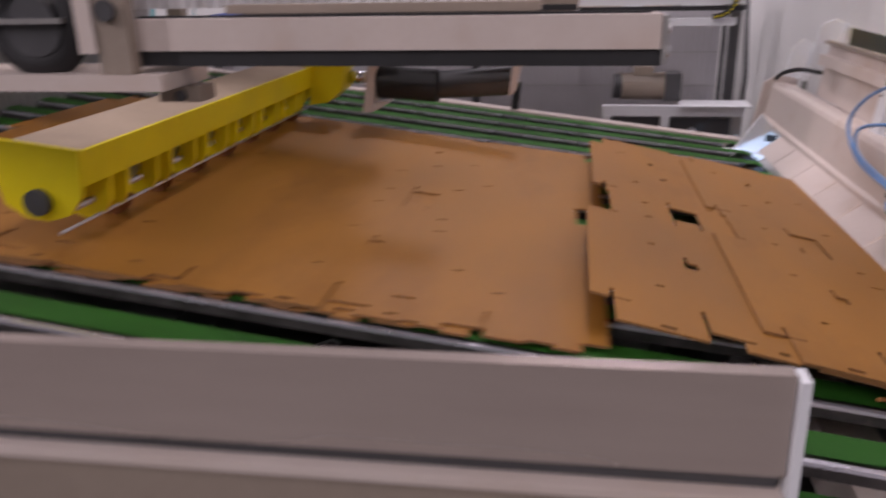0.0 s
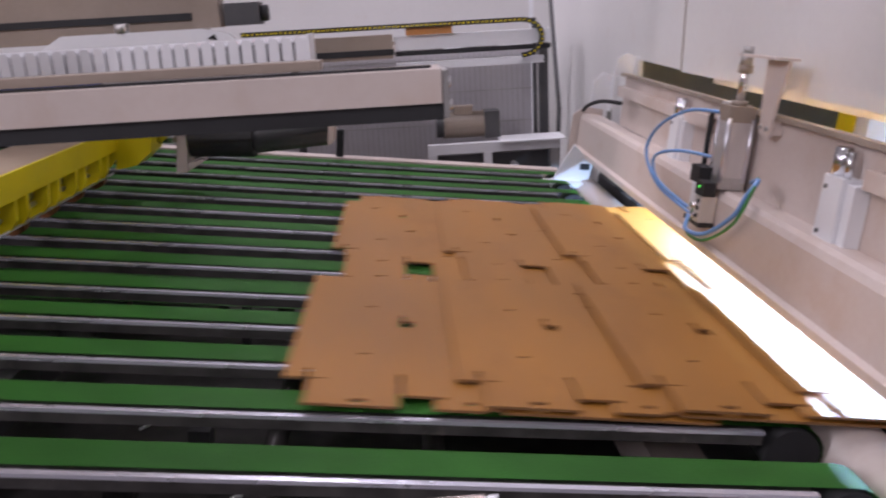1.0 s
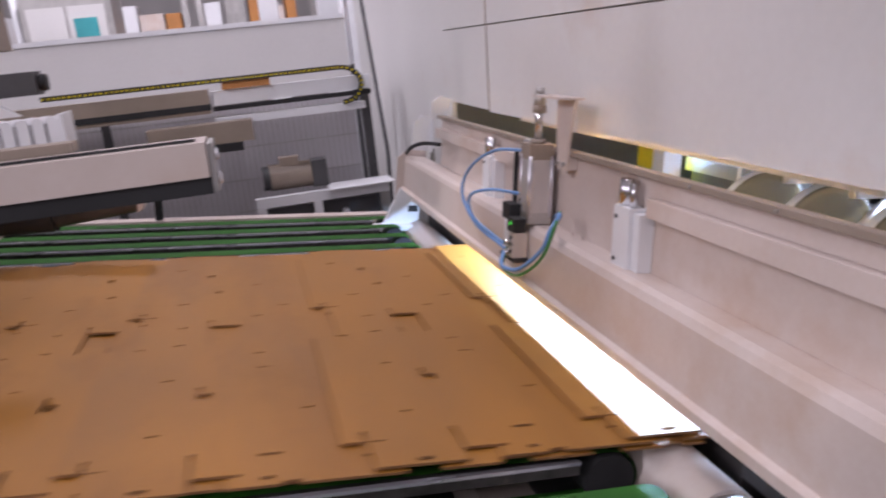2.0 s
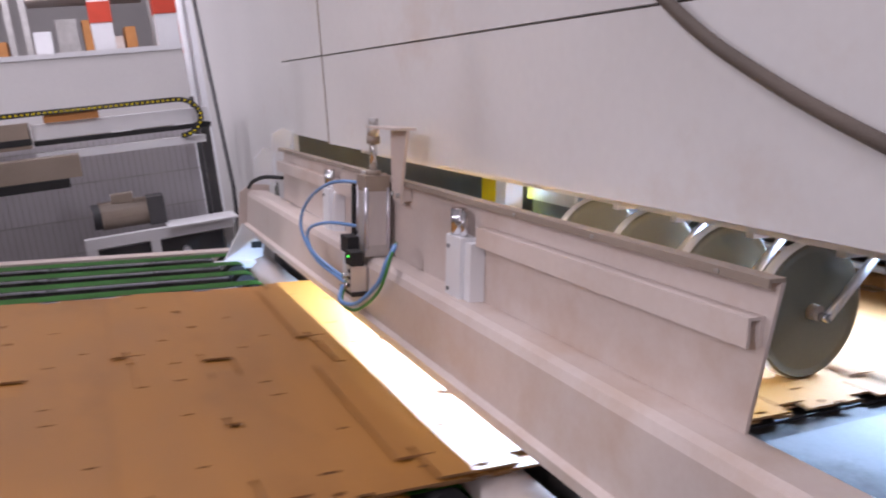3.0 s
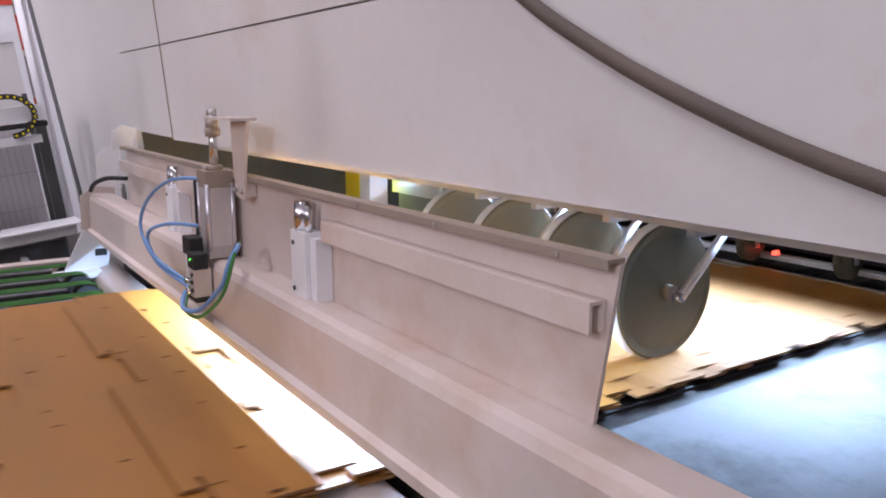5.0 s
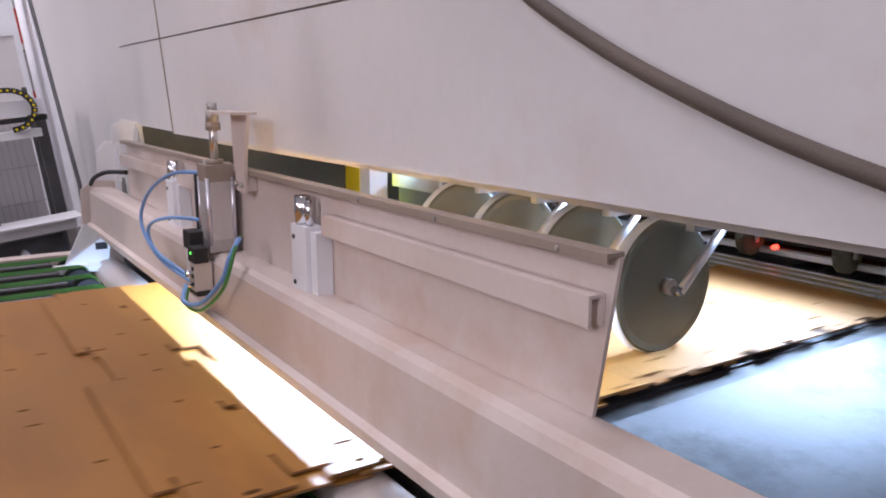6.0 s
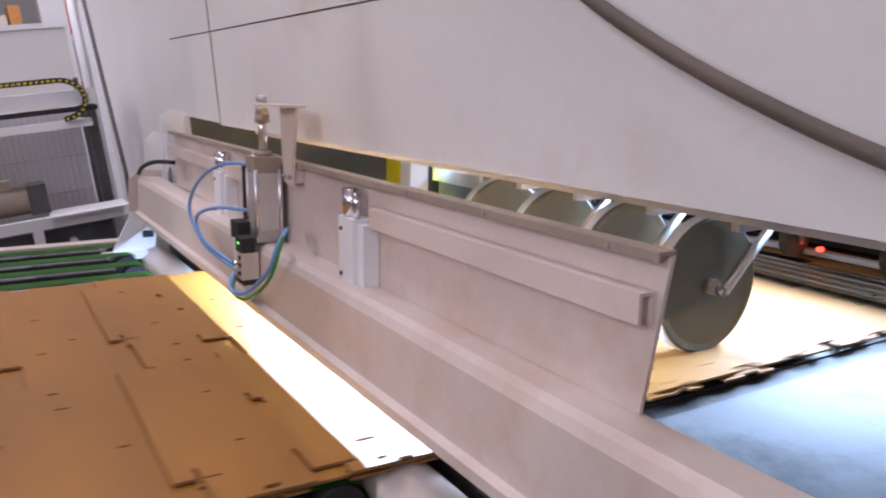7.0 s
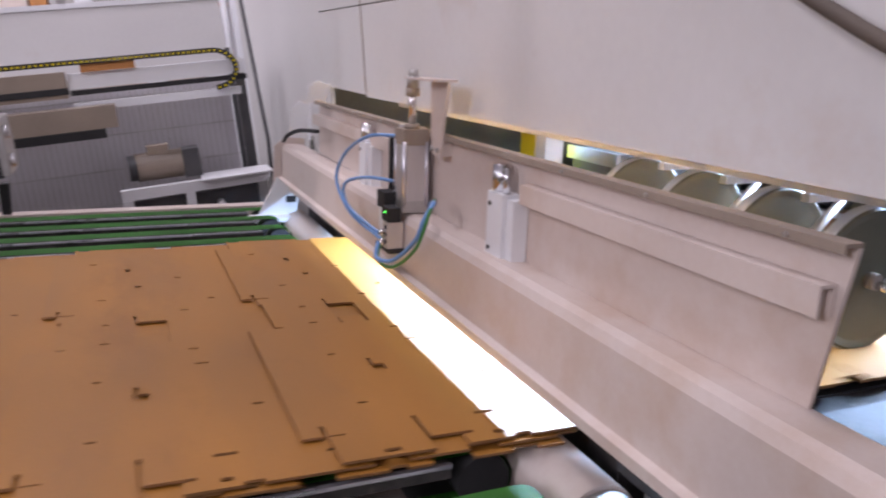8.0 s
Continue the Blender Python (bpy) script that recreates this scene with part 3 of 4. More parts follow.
# ---- far side of the conveyor ----
def build_far_side():
    m = thing("drive_motor", upright(0.66, 2.35, 0.03), "small taupe electric motor on a white frame", "motor")
    part("body", rod((-0.085, 0, 0.055), (0.085, 0, 0.055), 0.055, 24, bevel=0.006), TAUPE, m)
    part("terminal_box", box(-0.04, 0.04, -0.03, 0.03, 0.10, 0.135, 0.004), TAUPE, m)
    part("fan_cover", rod((-0.115, 0, 0.055), (-0.086, 0, 0.055), 0.05, 24, bevel=0.004), GREY, m)
    part("gearbox", box(0.086, 0.15, -0.05, 0.05, 0.0, 0.11, 0.008), GREY, m)
    f = thing("motor_frame", upright(0.76, 2.25, -0.042), "white tubular frame around the drive motor", "machine frame")
    part("top_rail", box(-0.25, 0.30, -0.02, 0.02, 0.035, 0.075, 0.003), WHITE, f)
    part("plate", box(0.05, 0.32, -0.06, 0.10, 0.076, 0.082), WHITE, f)
    for x in (-0.25, -0.02, 0.26):
        part("post", box(x, x + 0.035, -0.02, 0.02, -0.9, 0.0345, 0.003), WHITE if x < 0 else DULL, f)
    part("lower_rail", box(-0.25, 0.30, -0.018, 0.018, -0.16, -0.12, 0.003), GREY, f)
    # Plain dark backing box below the top rail.
    part("dark_guard", box(-0.21, 0.25, 0.03, 0.06, -0.119, 0.02, 0.004), GREY, f, "dark backing box under the rail")
    for x in (-0.10, 0.11):
        part("tie_bolt", rod((x, -0.024, -0.03), (x, 0.03, -0.03), 0.014, 14), WHITE, f)
    # mesh fence and pale wall band behind
    w = thing("wall_screen", upright(0, 3.3, 0), "tall pale enclosure screen behind the conveyor", "partition", kind="structure")
    part("upper_sheet", box(-3.2, 1.10, 0, 0.03, 0.33, 0.65, 0.003), PANEL, w)
    part("top_rail", box(-3.2, 1.10, -0.012, 0.042, 0.651, 0.675, 0.003), WHITE, w)
    mf = thing("mesh_fence", upright(0, 2.75, 0), "grey wire-mesh fence with a dark frame", "fence")
    part("backing", box(-3.0, 1.02, 0.03, 0.045, -0.85, 0.28), material("grey_sheet", (0.62, 0.60, 0.63), 0.6, spread=0.06, scale=3), mf, "grey sheet behind the mesh")
    b = bmesh.new()
    for i in range(160):
        x = -3.0 + i * 0.025
        join(b, box(x, x + 0.003, 0.0, 0.003, -0.3, 0.28))
    part("wire_mesh", b, DULL, mf, "vertical fence wires")
    tagged(mf.children[-1], kind="stuff")
    for z in (-0.2, -0.05, 0.1, 0.25):
        part("cross_wire", box(-3.0, 1.02, -0.004, -0.0005, z, z + 0.004), DULL, mf)
    part("frame_post", box(1.025, 1.043, -0.01, 0.01, -0.85, 0.42, 0.003), GREY, mf)
    for x in (-0.1, -1.4):
        part("frame_post", box(x, x + 0.035, -0.03, -0.006, -0.85, 0.28, 0.003), GREY, mf)
    # linear axis with the striped cable chain
    a = thing("linear_axis", upright(0.71, 2.55, 0.275), "pale linear axis carrying a cable chain", "linear axis")
    part("rail_profile", box(-0.35, 0.33, -0.03, 0.03, 0.13, 0.19, 0.004), WHITE, a)
    part("slot", box(-0.35, 0.33, -0.034, -0.0305, 0.106, 0.126), DARK, a, "black slot")
    part("lower_profile", box(-0.35, 0.30, -0.028, 0.028, 0.045, 0.075, 0.003), WHITE, a)
    part("card_scrap", box(-0.30, -0.10, -0.05, 0.0, 0.192, 0.225, 0.002), ORANGE, a, "scrap of brown cardboard")
    part("carriage", box(-1.9, -0.36, -0.05, 0.04, 0.10, 0.20, 0.004), TAUPE, a, "taupe carriage beam")
    part("carriage_slot", box(-1.9, -0.355, -0.056, -0.0505, 0.115, 0.140), DARK, a)
    part("gripper_block", box(-0.62, -0.20, -0.16, -0.051, -0.02, 0.065, 0.004), TAUPE, a, "taupe gripper block")
    for x in (-1.7, 0.29):
        part("post", box(x, x + 0.04, 0.035, 0.075, -1.3, 0.19, 0.003), GREY, a)
    part("gripper_pad", box(-1.9, -0.25, -0.17, -0.10, -0.055, -0.021, 0.003), DARK, a, "black rubber pad")
    ch = thing("cable_chain", upright(0.71, 2.50, 0.275), "black cable chain with yellow studs", "cable chain")
    path = [(-1.0 + 0.02 * i, 0.232) for i in range(60)]
    path += [(0.20 + 0.075 * math.sin(math.pi * k / 12) * 1.2, 0.157 + 0.075 * math.cos(math.pi * k / 12)) for k in range(13)]
    for (x0, z0), (x1, z1) in zip(path, path[1:]):
        d = Vector((x1 - x0, 0, z1 - z0))
        if d.length < 0.001:
            continue
        d.normalize()
        u = Vector((d.z, 0, -d.x)) * 0.010
        c0, c1 = Vector((x0, 0, z0)) + d * 0.0008, Vector((x1, 0, z1)) - d * 0.0008
        part("link", prism([((c0 + u).x, (c0 + u).z), ((c1 + u).x, (c1 + u).z), ((c1 - u).x, (c1 - u).z), ((c0 - u).x, (c0 - u).z)], -0.012, 0.012), DARK, ch)
        mid = (c0 + c1) / 2
        part("stud", rod((mid.x, -0.0125, mid.z), (mid.x, -0.015, mid.z), 0.0048, 8), YELLOW, ch)


def build_far_hall():
    """What shows over the screen: machines, posts and racks far off in the hall."""
    for i, (x, wdt, hgt, mat) in enumerate(((-3.2, 0.9, 2.1, TEAL), (-1.9, 1.1, 1.9, WHITE), (-0.75, 0.7, 2.0, DULL), (2.0, 0.8, 2.2, WHITE), (3.2, 1.2, 2.4, PANEL))):
        c = thing("machine_cabinet", pose(x, 6.2 + 0.3 * (i % 2), -0.85), "distant painted machine cabinet in the hall", "cabinet", "far machine cabinets")
        part("body", box(-wdt / 2, wdt / 2, 0, 0.7, 0.0, hgt, 0.01), mat, c)
        part("door", box(-wdt / 2 + 0.05, -0.01, -0.02, -0.001, 0.1, hgt - 0.1, 0.004), PANEL, c)
        part("door", box(0.01, wdt / 2 - 0.05, -0.02, -0.001, 0.1, hgt - 0.1, 0.004), PANEL, c)
        part("window", box(0.05, wdt / 2 - 0.12, -0.028, -0.021, hgt * 0.8, hgt - 0.2), TEAL, c)
        part("pipe", rod((-wdt / 2 - 0.05, 0.1, 0), (-wdt / 2 - 0.05, 0.1, hgt + 0.8), 0.03, 12), WHITE, c)
    for x, y in ((0.86, 6.1), (1.30, 5.6), (2.6, 8.6), (-4.2, 8.0)):
        c = thing("steel_column", pose(x, y, -0.85), "hall column painted white with a red band", "column", "hall columns")
        part("shaft", box(-0.08, 0.08, -0.08, 0.08, 0, 6.8, 0.005), WHITE, c)
        part("band", box(-0.085, 0.085, -0.085, 0.085, 1.86, 2.02), RED, c, "red safety band")
        part("band", box(-0.085, 0.085, -0.085, 0.085, 2.25, 2.6), RED, c, "red safety band")
    r = random.Random(5)
    for k, x0 in enumerate((-1.2, 0.2, 1.6)):
        c = thing("storage_rack", pose(x0, 8.4, -0.85), "far storage rack stacked with boxes and rolls", "shelving", "far storage racks")
        for x in (0.0, 1.25):
            part("upright", box(x, x + 0.06, 0, 0.06, 0, 3.4), DULL, c)
        for z in (0.9, 1.6, 2.3, 3.0):
            part("shelf", box(0.06, 1.25, 0, 0.8, z, z + 0.06), PALE, c)
            x = 0.08
            while x < 1.1:
                w, h = r.uniform(0.1, 0.26), r.uniform(0.2, 0.5)
                part("box", box(x, min(x + w, 1.24), 0.05, 0.5, z + 0.061, z + 0.061 + h, 0.005), r.choice([WHITE, PANEL, ORANGE, WHITE, TAUPE, DULL, PALE, WHITE, RED]), c)
                x += w + r.uniform(0.01, 0.06)


# ---- near side and the press beam ----
def build_gantry():
    g = thing("gantry_beam", upright(0.409, -0.10, 0.4695), "cream beam with a black underside over the conveyor", "beam")
    part("beam", box(-0.61, 0.0, 0.0, 0.07, -0.036, 0.0, 0.003), PALE, g)
    part("underside", box(-0.61, 0.001, 0.004, 0.068, -0.054, -0.0365, 0.002), DARK, g, "black rubber underside")
    part("top_slot", box(-0.61, -0.01, 0.018, 0.024, 0.0005, 0.003), DARK, g)
    part("end_cap", box(0.0015, 0.007, 0.002, 0.068, -0.052, -0.002, 0.001), DULL, g)
    part("end_screw", rod((0.007, 0.02, -0.015), (0.011, 0.02, -0.015), 0.006, 10), CHROME, g)
    part("end_screw", rod((0.007, 0.02, -0.04), (0.011, 0.02, -0.04), 0.006, 10), CHROME, g)
    part("clamp_bar", box(-0.50, -0.13, 0.025, 0.06, 0.004, 0.014, 0.002), TAUPE, g, "taupe clamp bar")
    c = thing("ribbed_bellows", upright(0.257, 0.0, 0.459), "white ribbed bellows lit along its folds", "bellows")
    n = 44
    for i in range(n):
        x = -i * 0.0155
        part("fold", prism([(x, 0.0), (x - 0.0125, 0.0), (x - 0.0125, 0.026), (x - 0.010, 0.030), (x - 0.0025, 0.030), (x, 0.026)], 0.0, 0.05), WHITE, c)
    # Dark core puts the shade between the folds into the colour.
    part("liner", box(-n * 0.0155, 0.0, 0.006, 0.044, 0.002, 0.024), GREY, c, "dark core standing in for shade between folds")
    part("end_plate", box(0.0005, 0.005, -0.003, 0.053, -0.002, 0.033), WHITE, c)
    a = thing("press_carriage", upright(-0.182, -0.09, 0.346), "cream carriage plate with a black drive belt wheel", "machine carriage")
    part("side_plate", box(-0.040, 0.0, -0.032, -0.012, -0.010, 0.34, 0.003), TAUPE, a)
    part("edge_plate", box(-0.062, -0.0405, -0.036, 0.02, 0.014, 0.34, 0.003), PALE, a, "pale edge plate")
    part("bolt_head", rod((-0.022, -0.032, 0.062), (-0.022, -0.040, 0.062), 0.012, 20), GREY, a, "dark bolt head")
    part("wheel", rod((-0.13, -0.02, 0.045), (-0.13, 0.05, 0.045), 0.036, 32, bevel=0.004), GREY, a, "black belt wheel")
    part("drive_belt", hose([(-0.085, 0.0, 0.34), (-0.088, 0.0, 0.16), (-0.085, 0.0, 0.06), (-0.105, 0.0, 0.012), (-0.15, 0.0, 0.004), (-0.178, 0.0, 0.04), (-0.185, 0.0, 0.16), (-0.185, 0.0, 0.34)], 0.020, seg=12), DARK, a, "black drive belt loop")
    part("belt_guide", box(-0.20, -0.085, -0.03, 0.0, 0.048, 0.054, 0.002), DULL, a)
    part("lower_arm", box(-0.50, 0.035, -0.034, 0.09, -0.030, -0.0105, 0.003), PALE, a)
    part("arm_foot", box(0.0, 0.055, 0.02, 0.06, -0.050, -0.0305, 0.004), TAUPE, a, "dusty clamp under the arm")
    part("foot_bolt", rod((0.03, 0.0195, -0.042), (0.03, 0.012, -0.042), 0.007, 12), GREY, a)
    part("upright_tube", box(-0.265, -0.215, -0.034, 0.0, -0.010, 0.36, 0.003), PALE, a)
    t = thing("upper_carriage", upright(0.047, 0.70, 0.441), "white cover plate of the upper carriage with taupe beams", "machine carriage")
    part("cover", prism([(-0.42, 0.0), (0.0, 0.0), (-0.03, 0.022), (-0.08, 0.034), (-0.36, 0.034)], 0.0, 0.02, bevel=0.002), WHITE, t)
    part("cover_slot", prism([(-0.07, 0.014), (-0.05, 0.010), (-0.055, 0.022)], -0.002, -0.0005), DARK, t)
    part("knob", rod((-0.24, 0.01, 0.034), (-0.24, 0.01, 0.052), 0.014, 14), DULL, t)
    part("beam", box(-1.9, -0.10, 0.05, 0.16, 0.018, 0.14, 0.004), TAUPE, t, "taupe cross beam")
    part("beam_groove", box(-1.9, -0.102, 0.046, 0.0495, 0.052, 0.066), DARK, t)
    # Box behind and above the seen beam, added to shade the left belts.
    part("upper_housing", box(-1.9, -0.13, 0.10, 0.60, 0.1405, 0.50, 0.006), TAUPE, t, "taupe overhead box added to shade the belts")
    part("post", box(-0.099, -0.045, 0.02, 0.075, 0.0345, 0.62, 0.004), TAUPE, t)
    part("sensor", box(-0.035, 0.035, 0.02, 0.08, 0.036, 0.08, 0.006), GREY, t, "dark sensor housing")
    part("sensor_lens", rod((0.0355, 0.05, 0.058), (0.05, 0.05, 0.058), 0.016, 16), DARK, t)
    part("end_post", box(-1.95, -1.901, -0.1, 0.5, -1.4, 0.50, 0.004), TAUPE, t)


def build_yellow_press():
    y = thing("roller_press", on_belt(-0.39, 0.015, 0.008), "yellow painted roller press across the belts", "roller press")
    x0, x1 = -0.13, 0.0
    part("top_plate", box(x0, x1 - 0.004, 0.06, 1.17, 0.150, 0.158, 0.002), material("dusty_top", (0.46, 0.36, 0.27), 0.8, spread=0.12, scale=6), y, "dusty top plate")
    part("front_rail", box(x1 - 0.0035, x1 + 0.004, 0.06, 1.17, 0.105, 0.162, 0.002), YELLOW, y)
    part("back_rail", box(x0 - 0.008, x0 - 0.0005, 0.06, 1.17, 0.105, 0.149, 0.002), TAUPE, y, "dusty back rail")
    ring = [(x0 - 0.008, 0.165), (x1 + 0.004, 0.165), (x1 + 0.004, 0.09), (x1 - 0.016, 0.058), (x1 - 0.05, 0.044), (x0 + 0.04, 0.044), (x0 + 0.005, 0.062), (x0 - 0.008, 0.095)]
    part("end_plate", prism(ring, 0.050, 0.0595, bevel=0.002), YELLOW, y)
    part("end_plate", prism(ring, 1.171, 1.18, bevel=0.002), YELLOW, y)
    part("end_bearing", rod((-0.064, 0.036, 0.075), (-0.064, 0.0495, 0.075), 0.021, 24), GREY, y, "dark axle end")
    for i in range(7):
        yy = 0.13 + i * 0.152
        for o in (0.0, 0.052):
            tooth = [(x1 + 0.003, 0.1045), (x1 - 0.10, 0.1045), (x1 - 0.092, 0.055), (x1 - 0.07, 0.034), (x1 - 0.04, 0.026), (x1 - 0.012, 0.036), (x1 + 0.003, 0.062)]
            part("arm", prism(tooth, yy + o, yy + o + 0.012, bevel=0.0015), YELLOW, y)
        part("roller", rod((-0.045, yy + 0.065, 0.080), (-0.045, yy + 0.150, 0.080), 0.018, 20), DULL, y, "worn steel roller")
        part("press_disc", rod((-0.05, yy + 0.085, 0.034), (-0.05, yy + 0.108, 0.034), 0.030, 28), material("rust_disc", (0.22, 0.085, 0.03), 0.6, metal=0.2, spread=0.2) if i == 0 else bpy.data.materials["rust_disc"], y, "rust-brown pressing disc")
    part("axle", rod((-0.03, 0.06, 0.060), (-0.03, 1.17, 0.060), 0.006, 12), STEEL, y)
    part("tie_bar", rod((-0.012, 0.02, 0.040), (-0.012, 1.17, 0.040), 0.003, 10), STEEL, y, "thin bright tie bar")
    e = thing("black_air_spring", on_belt(-0.33, 1.18, 0.0), "black cylinder holding the yellow press", "cylinder")
    part("yellow_head", prism([(-0.06, 0.06), (-0.005, 0.075), (0.035, 0.115), (0.035, 0.19), (-0.06, 0.19)], 0.0, 0.10, bevel=0.004), YELLOW, e, "yellow clamp head")
    part("rod", rod((0.035, 0.07, 0.145), (0.095, 0.07, 0.150), 0.018), CHROME, e, "chrome rod")
    part("bracket", prism([(0.092, 0.052), (0.122, 0.058), (0.124, 0.215), (0.098, 0.215)], 0.03, 0.11, bevel=0.003), PALE, e, "cream bracket")
    part("bracket_foot", prism([(0.1225, 0.058), (0.165, 0.088), (0.160, 0.094), (0.1225, 0.080)], 0.04, 0.10, bevel=0.002), PALE, e)
    part("barrel", rod((0.1245, 0.07, 0.142), (0.300, 0.07, 0.152), 0.047, 28, bevel=0.004), DARK, e)
    part("barrel_rear", rod((0.3005, 0.07, 0.155), (0.508, 0.07, 0.192), 0.040, 28, bevel=0.003), GREY, e)
    part("end_plate", prism([(0.5085, 0.155), (0.524, 0.165), (0.530, 0.245), (0.5085, 0.245)], 0.03, 0.11, bevel=0.002), PALE, e)
    part("support_leg", box(0.482, 0.507, 0.70, 0.74, 0.002, 0.10, 0.002), DARK, e)
    b = thing("blue_motor", on_belt(-0.9, 1.75, 0.12), "blue motor housing behind the press", "motor")
    part("body", box(-0.06, 0.22, 0.0, 0.14, -0.04, 0.10, 0.01), NAVY, b)
    part("flange", box(0.221, 0.25, 0.0, 0.14, -0.03, 0.09, 0.004), GREY, b)
    s = thing("white_sheet", on_belt(-0.62, 0.9, 0.115), "loose white sheet of paper on the machine", "paper")
    part("paper", box(-0.12, 0.03, -0.07, 0.12, 0.0, 0.003), WHITE, s)
    st = thing("stacker_screen", upright(-1.15, 0.9, 0.0), "grey slatted stacker screen beyond the press", "machine screen")
    for i in range(30):
        part("slat", box(-0.02, 0.0, 0.0 + 0.035 * i - 0.25, 0.025 + 0.035 * i - 0.25, -0.02, 0.30, 0.003), DULL, st)
    part("cross_rail", box(-0.04, -0.0205, -0.30, 1.05, 0.24, 0.28, 0.003), DULL, st)
    part("cross_rail", box(-0.04, -0.0205, -0.30, 1.05, 0.0, 0.03, 0.003), DULL, st)
    part("post", box(-0.06, -0.0, 1.051, 1.10, -1.05, 0.30, 0.003), TAUPE, st)


def build_front_beam():
    f = thing("front_beam", upright(0.393, -0.755, 0.400) @ pose(0, 0, 0, 0, -1.0, 0), "brushed steel front beam with a dark groove", "machine beam")
    part("face", box(-1.6, 0.0, -0.006, 0.0, -0.035, 0.0, 0.0015), material("brushed_cream_steel", (0.52, 0.44, 0.40), 0.24, metal=0.5, spread=0.08, scale=5, stretch=(0.15, 1, 1)), f)
    part("groove", box(-1.6, -0.001, -0.003, 0.03, -0.041, -0.0355), GREY, f, "dark groove")
    part("lower_face", box(-1.6, 0.0, -0.007, 0.03, -0.11, -0.0455, 0.002), TAUPE, f, "taupe lower face")
    part("lower_lip", box(-1.6, 0.0, -0.009, 0.03, -0.045, -0.0415, 0.001), PALE, f, "pale lip under the groove")
    part("end_edge", box(0.0005, 0.0035, -0.009, 0.0, -0.054, -0.0005, 0.0006), WHITE, f, "bright cut end")
    part("post", box(-1.5, -1.42, -0.03, 0.0, -1.24, -0.111), TAUPE, f)
    part("post", box(-0.6, -0.55, -0.03, 0.0, -1.24, -0.111), TAUPE, f)


def build_scraps():
    for x, y, z, a, w in ((0.80, 0.018, 0.001, 8, 0.16), (-0.12, 0.47, -0.319, 30, 0.05), (0.33, 0.76, -0.319, -20, 0.045), (-0.30, 1.06, -0.319, 10, 0.05), (0.05, 1.21, -0.319, 50, 0.04), (0.10, 0.20, -0.319, 70, 0.06), (0.42, 0.36, -0.319, 15, 0.05)):
        solid("cardboard_scrap", hose([(0, 0, 0.004), (w * 0.4, 0.006, 0.006), (w * 0.7, 0.002, 0.012), (w, -0.004, 0.005)], 0.0035, seg=6), ORANGE if w > 0.1 else WHITE, on_belt(x, y, z, 0, 0, a), "torn curled strip of scrap under the belts" if z < 0 else "torn curled strip of scrap on the belts", "scrap", "loose scraps")


# ---- cardboard ----
WIDTH, THICK = 1.23, 0.004
LONG, SHORT = 1.15, 0.66


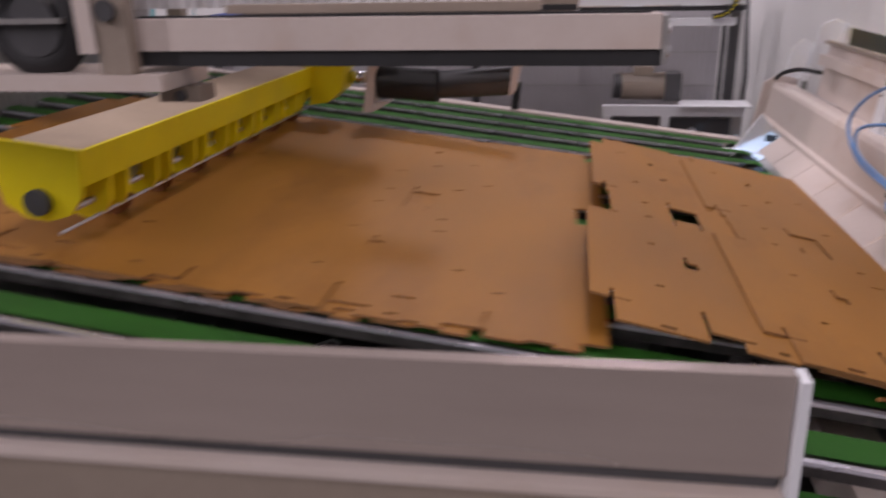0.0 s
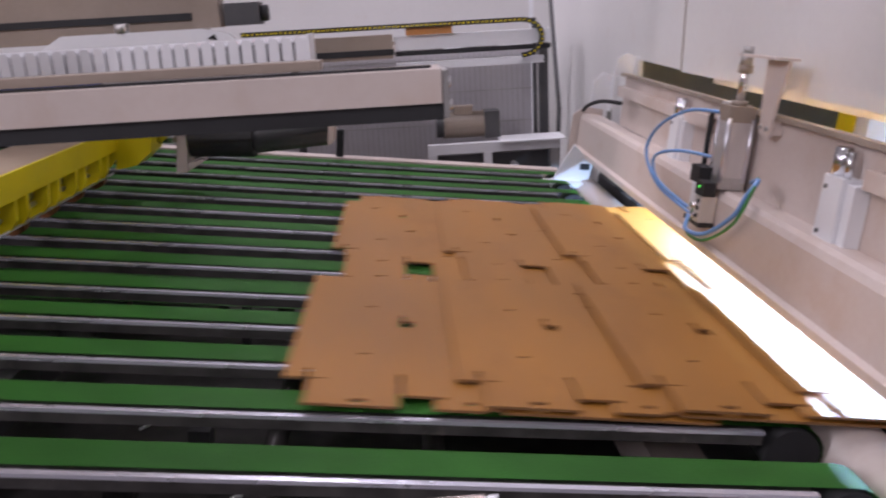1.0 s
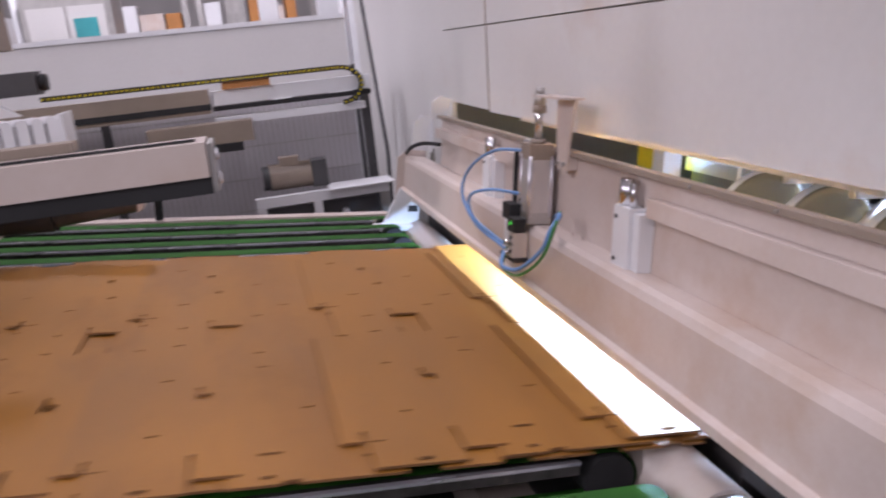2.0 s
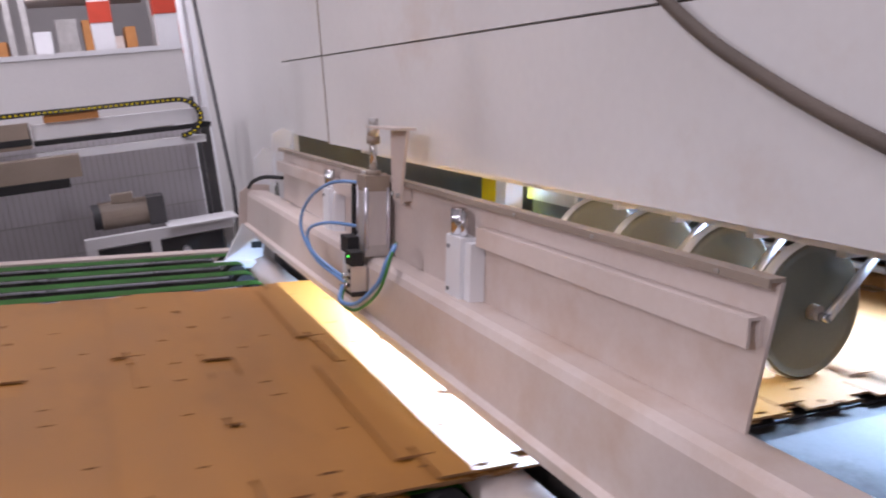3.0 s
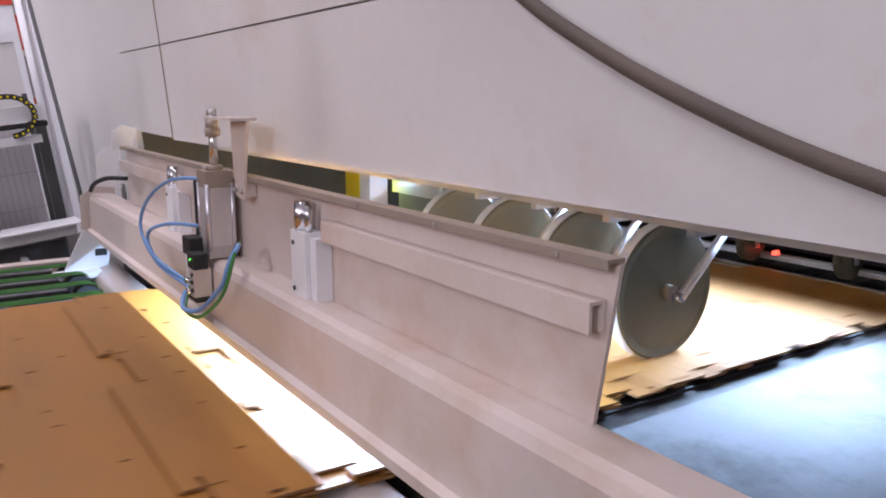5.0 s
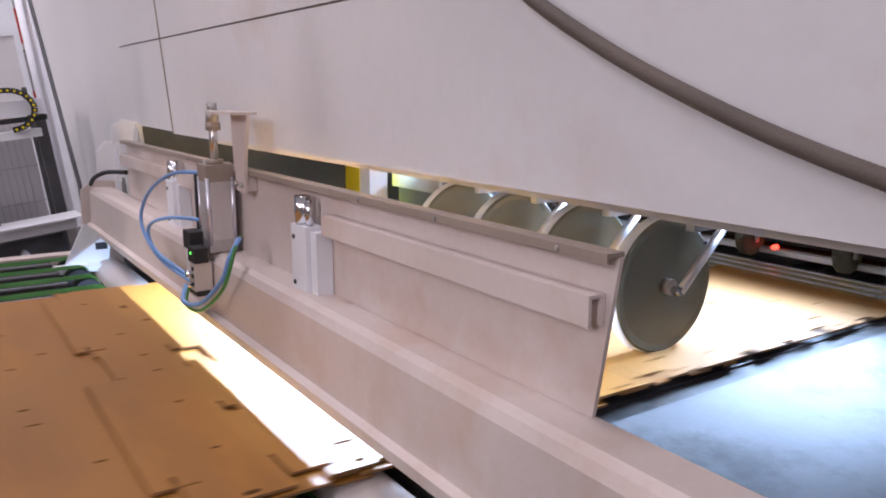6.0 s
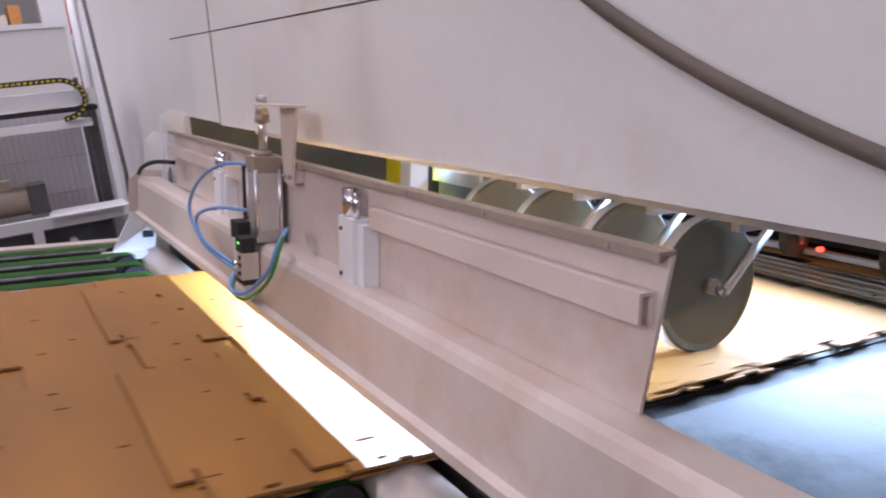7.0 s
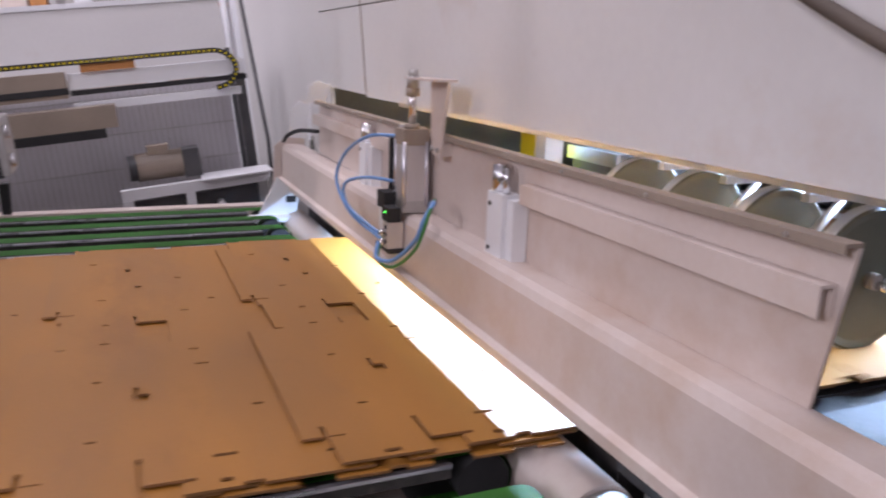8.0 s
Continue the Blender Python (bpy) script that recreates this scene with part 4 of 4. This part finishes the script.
def sheet_mesh(length):
    """One die-cut sheet: its leading edge at x = 0, trailing edge at x = length, near edge at y = 0."""
    cuts = [  # rectangles cut away: x0, x1, y0, y1
        (0, 0.036, 0, 0.075), (0, 0.050, 0.515, 0.665), (0, 0.044, 0.665, 0.708), (0, 0.016, 0.708, 1.15), (0, 0.052, 1.15, WIDTH),
        (0.036, 0.060, 0.071, 0.075), (0.050, 0.064, 0.515, 0.520), (0.044, 0.070, 0.703, 0.708), (0.030, 0.036, 0.075, 0.105), (0.038, 0.044, 0.708, 0.735),
        (length - 0.050, length, 0, 0.028), (length - 0.058, length, 0.575, 0.69), (length - 0.032, length, 1.15, WIDTH), (length - 0.012, length, 0.028, 0.50),
    ]
    row = [  # one row of blanks: hole, notch, slits and finger holes
        (0.165, 0.215, 0.0, 0.034), (0.165, 0.171, 0.034, 0.100), (0.215, 0.232, 0.026, 0.034),
        (0.176, 0.234, 0.555, 0.640), (0.176, 0.181, 0.520, 0.555), (0.176, 0.181, 0.640, 0.675), (0.228, 0.234, 0.520, 0.555),
        (0.166, 0.189, 0.276, 0.303), (0.168, 0.174, 0.303, 0.330), (0.184, 0.196, 0.870, 0.885), (0.166, 0.176, 1.00, 1.03),
        (0.098, 0.120, 0.008, 0.018), (0.105, 0.118, 0.160, 0.166), (0.110, 0.122, 0.360, 0.366), (0.118, 0.132, 0.530, 0.536), (0.120, 0.132, 0.630, 0.636),
        (0.262, 0.276, 0.470, 0.476), (0.266, 0.286, 0.400, 0.405), (0.264, 0.278, 0.690, 0.697), (0.258, 0.288, 0.078, 0.086), (0.260, 0.274, 0.014, 0.024),
        (0.270, 0.282, 0.930, 0.936), (0.090, 0.104, 1.08, 1.086), (0.285, 0.31, 0.0, 0.008), (0.06, 0.085, WIDTH - 0.012, WIDTH), (0.24, 0.28, WIDTH - 0.014, WIDTH),
        (0.330, 0.345, 0.22, 0.226), (0.325, 0.337, 0.76, 0.766), (0.110, 0.125, 0.79, 0.795),
    ]
    cuts += row
    if length > 1:
        cuts += [(a + 0.555, b + 0.555, c, d) for a, b, c, d in row]
        cuts += [(0.45, 0.50, 0, 0.020), (0.495, 0.50, 0.020, 0.07), (0.585, 0.63, 0, 0.012), (0.90, 0.96, 0, 0.022), (1.02, 1.06, 0, 0.010), (0.955, 0.96, 0.022, 0.08), (0.40, 0.415, 0.05, 0.058), (0.96, 0.975, 0.15, 0.157)]
    cuts = [(max(a, 0), min(b, length), c, d) for a, b, c, d in cuts]
    xs = sorted({0, length, *[c for q in cuts for c in q[:2]]})
    ys = sorted({0, WIDTH, *[c for q in cuts for c in q[2:]]})
    keep = set()
    for i in range(len(xs) - 1):
        for j in range(len(ys) - 1):
            cx, cy = (xs[i] + xs[i + 1]) / 2, (ys[j] + ys[j + 1]) / 2
            if not any(a < cx < b and c < cy < d for a, b, c, d in cuts):
                keep.add((i, j))
    verts, faces, mats, ids = [], [], [], {}

    def v(i, j, k):
        if (i, j, k) not in ids:
            ids[i, j, k] = len(verts)
            verts.append((xs[i], ys[j], THICK * k))
        return ids[i, j, k]
    for i, j in keep:
        faces.append((v(i, j, 1), v(i + 1, j, 1), v(i + 1, j + 1, 1), v(i, j + 1, 1)))
        faces.append((v(i, j, 0), v(i, j + 1, 0), v(i + 1, j + 1, 0), v(i + 1, j, 0)))
        mats += [0, 0]
        for di, dj, a, b in ((-1, 0, (i, j + 1), (i, j)), (1, 0, (i + 1, j), (i + 1, j + 1)), (0, -1, (i, j), (i + 1, j)), (0, 1, (i + 1, j + 1), (i, j + 1))):
            if (i + di, j + dj) not in keep:
                faces.append((v(*a, 0), v(*b, 0), v(*b, 1), v(*a, 1)))
                mats.append(1)
    me = bpy.data.meshes.new("cardboard_sheet")
    me.from_pydata(verts, [], faces)
    me.materials.append(CARD), me.materials.append(CARD_EDGE)
    me.polygons.foreach_set("material_index", mats)
    return me


PERIOD, BELT_SPEED, FEED_SPEED = 0.476, 0.78, 3.0
RELEASE = 0.71
BRAKE = 0.08


def lead(t, entry):
    """Where the leading edge of a sheet that reaches the bar at `entry` lies at time t: fed fast, braked, then carried with the belts."""
    tau = t - entry + 0.03
    if tau < 0:
        return 1.17 - FEED_SPEED * tau
    if tau < BRAKE:
        return 1.17 - FEED_SPEED * tau + (FEED_SPEED - BELT_SPEED) / (2 * BRAKE) * tau * tau
    return 1.17 - (FEED_SPEED + BELT_SPEED) / 2 * BRAKE - BELT_SPEED * (tau - BRAKE)


def ease(u):
    u = min(1, max(0, u))
    return u * u * (3 - 2 * u)


def build_sheets():
    long_sheet, short_sheet = sheet_mesh(LONG), sheet_mesh(SHORT)
    made = []

    def sheet(me, rows):
        ob = new("cardboard_sheet", me)
        tagged(ob, "brown die-cut corrugated cardboard sheet sliding over the belts", "cardboard", "stream of cardboard sheets")
        made.append((ob, rows))

    # the batch that has just been let go, leaving under the yellow press and coming to rest beyond it
    trail = ((0.0, 0.450), (0.1, 0.385), (0.2, 0.278), (0.3, 0.165), (0.5, -0.035), (0.7, -0.275), (1.0, -0.60), (1.5, -1.05), (1.9, -1.25), (2.5, -1.3), (8.0, -1.3))
    for k in range(3):
        rows = [(t, on_belt(x - LONG - 0.16 * k, 0.0, 0.002 + 0.0042 * (2 - k), 0, 0.12, 0)) for t, x in trail]
        sheet(long_sheet, rows)
    # the batch that waits at the gate, leaning up, and then drops onto the belts and leaves
    held = []
    for i in range(41):
        t = 0.05 * i
        held.append((t, ease((t - 0.78) / 0.13), BELT_SPEED * (t - RELEASE - 0.06) if t - RELEASE > 0.12 else BELT_SPEED * max(0.0, t - RELEASE) ** 2 / 0.24))
    held.append((8.0, 1.0, BELT_SPEED * 2.2))
    for k in range(3):
        off = (0.0, 0.25, 0.522)[k]
        rows = []
        for t, u, go in held:
            lift = 0.5 + 0.5 * ease(t / 0.35)
            slope = math.radians(11.0) * lift * (1 - u) + math.radians(1.0) * u
            start = off + (0.45 * max(0.0, 1 - t / 0.5) ** 1.5 if k == 2 else 0)
            z = (0.020 + max(-0.02, 0.94 - 0.40 - start) * math.tan(slope)) * (1 - u) + 0.014 * u + 0.0046 * k
            if k == 2:
                slope *= 0.5 + 0.5 * u
            rows.append((t, on_belt(0.40 + start - go, -0.004, z, 0, math.degrees(slope), 0.15 * (k - 1))))
        sheet(short_sheet, rows)
    # the running stream
    for k in range(2, 19):
        entry = -0.06 + PERIOD * k
        stamps = sorted({0.0, 8.0, *[i / 30 for i in range(241) if -0.8 < i / 30 - entry < 0.2], *[0.2 * i for i in range(41) if 0.2 * i > entry + 0.2]})
        rows = []
        for t in stamps:
            x = max(min(lead(t, entry), 3.10), -1.9)
            wait = min(1, max(0, (x - 3.01) / 0.09)) * 0.006 * (k - 1)
            u = ease((1.50 - x) / 0.4)
            rows.append((t, on_belt(x, -0.012 + 0.004 * math.sin(k * 2.1), 0.017 - 0.014 * ease((x - 2.6) / 0.4) + 0.009 * u + wait, 0, 0.72 * (1 - ease((x - 2.6) / 0.4)) + 0.43 * u, 0.25 * math.sin(k * 1.7))))
        sheet(long_sheet, rows)
    return made


# ---- build ----
build_hall()
build_luminaires()
build_belts()
build_conveyor_frame()
build_head_roller()
build_bar()
build_plate()
build_guides()
build_cylinder()
build_valve()
gate = build_gate()
build_shield()
build_feed_deck()
build_press_back()
build_far_side()
build_far_hall()
build_gantry()
build_yellow_press()
build_front_beam()
build_scraps()
sheets = build_sheets()


def motions():
    for ob, rows in sheets:
        walk(ob, rows)
    down, up = on_belt(1.046, 0, 0), on_belt(1.140, 0, 0.095)
    walk(gate, [(0.0, down), (0.80, down), (0.92, up), (1.05, up), (8.0, up)])


motions()
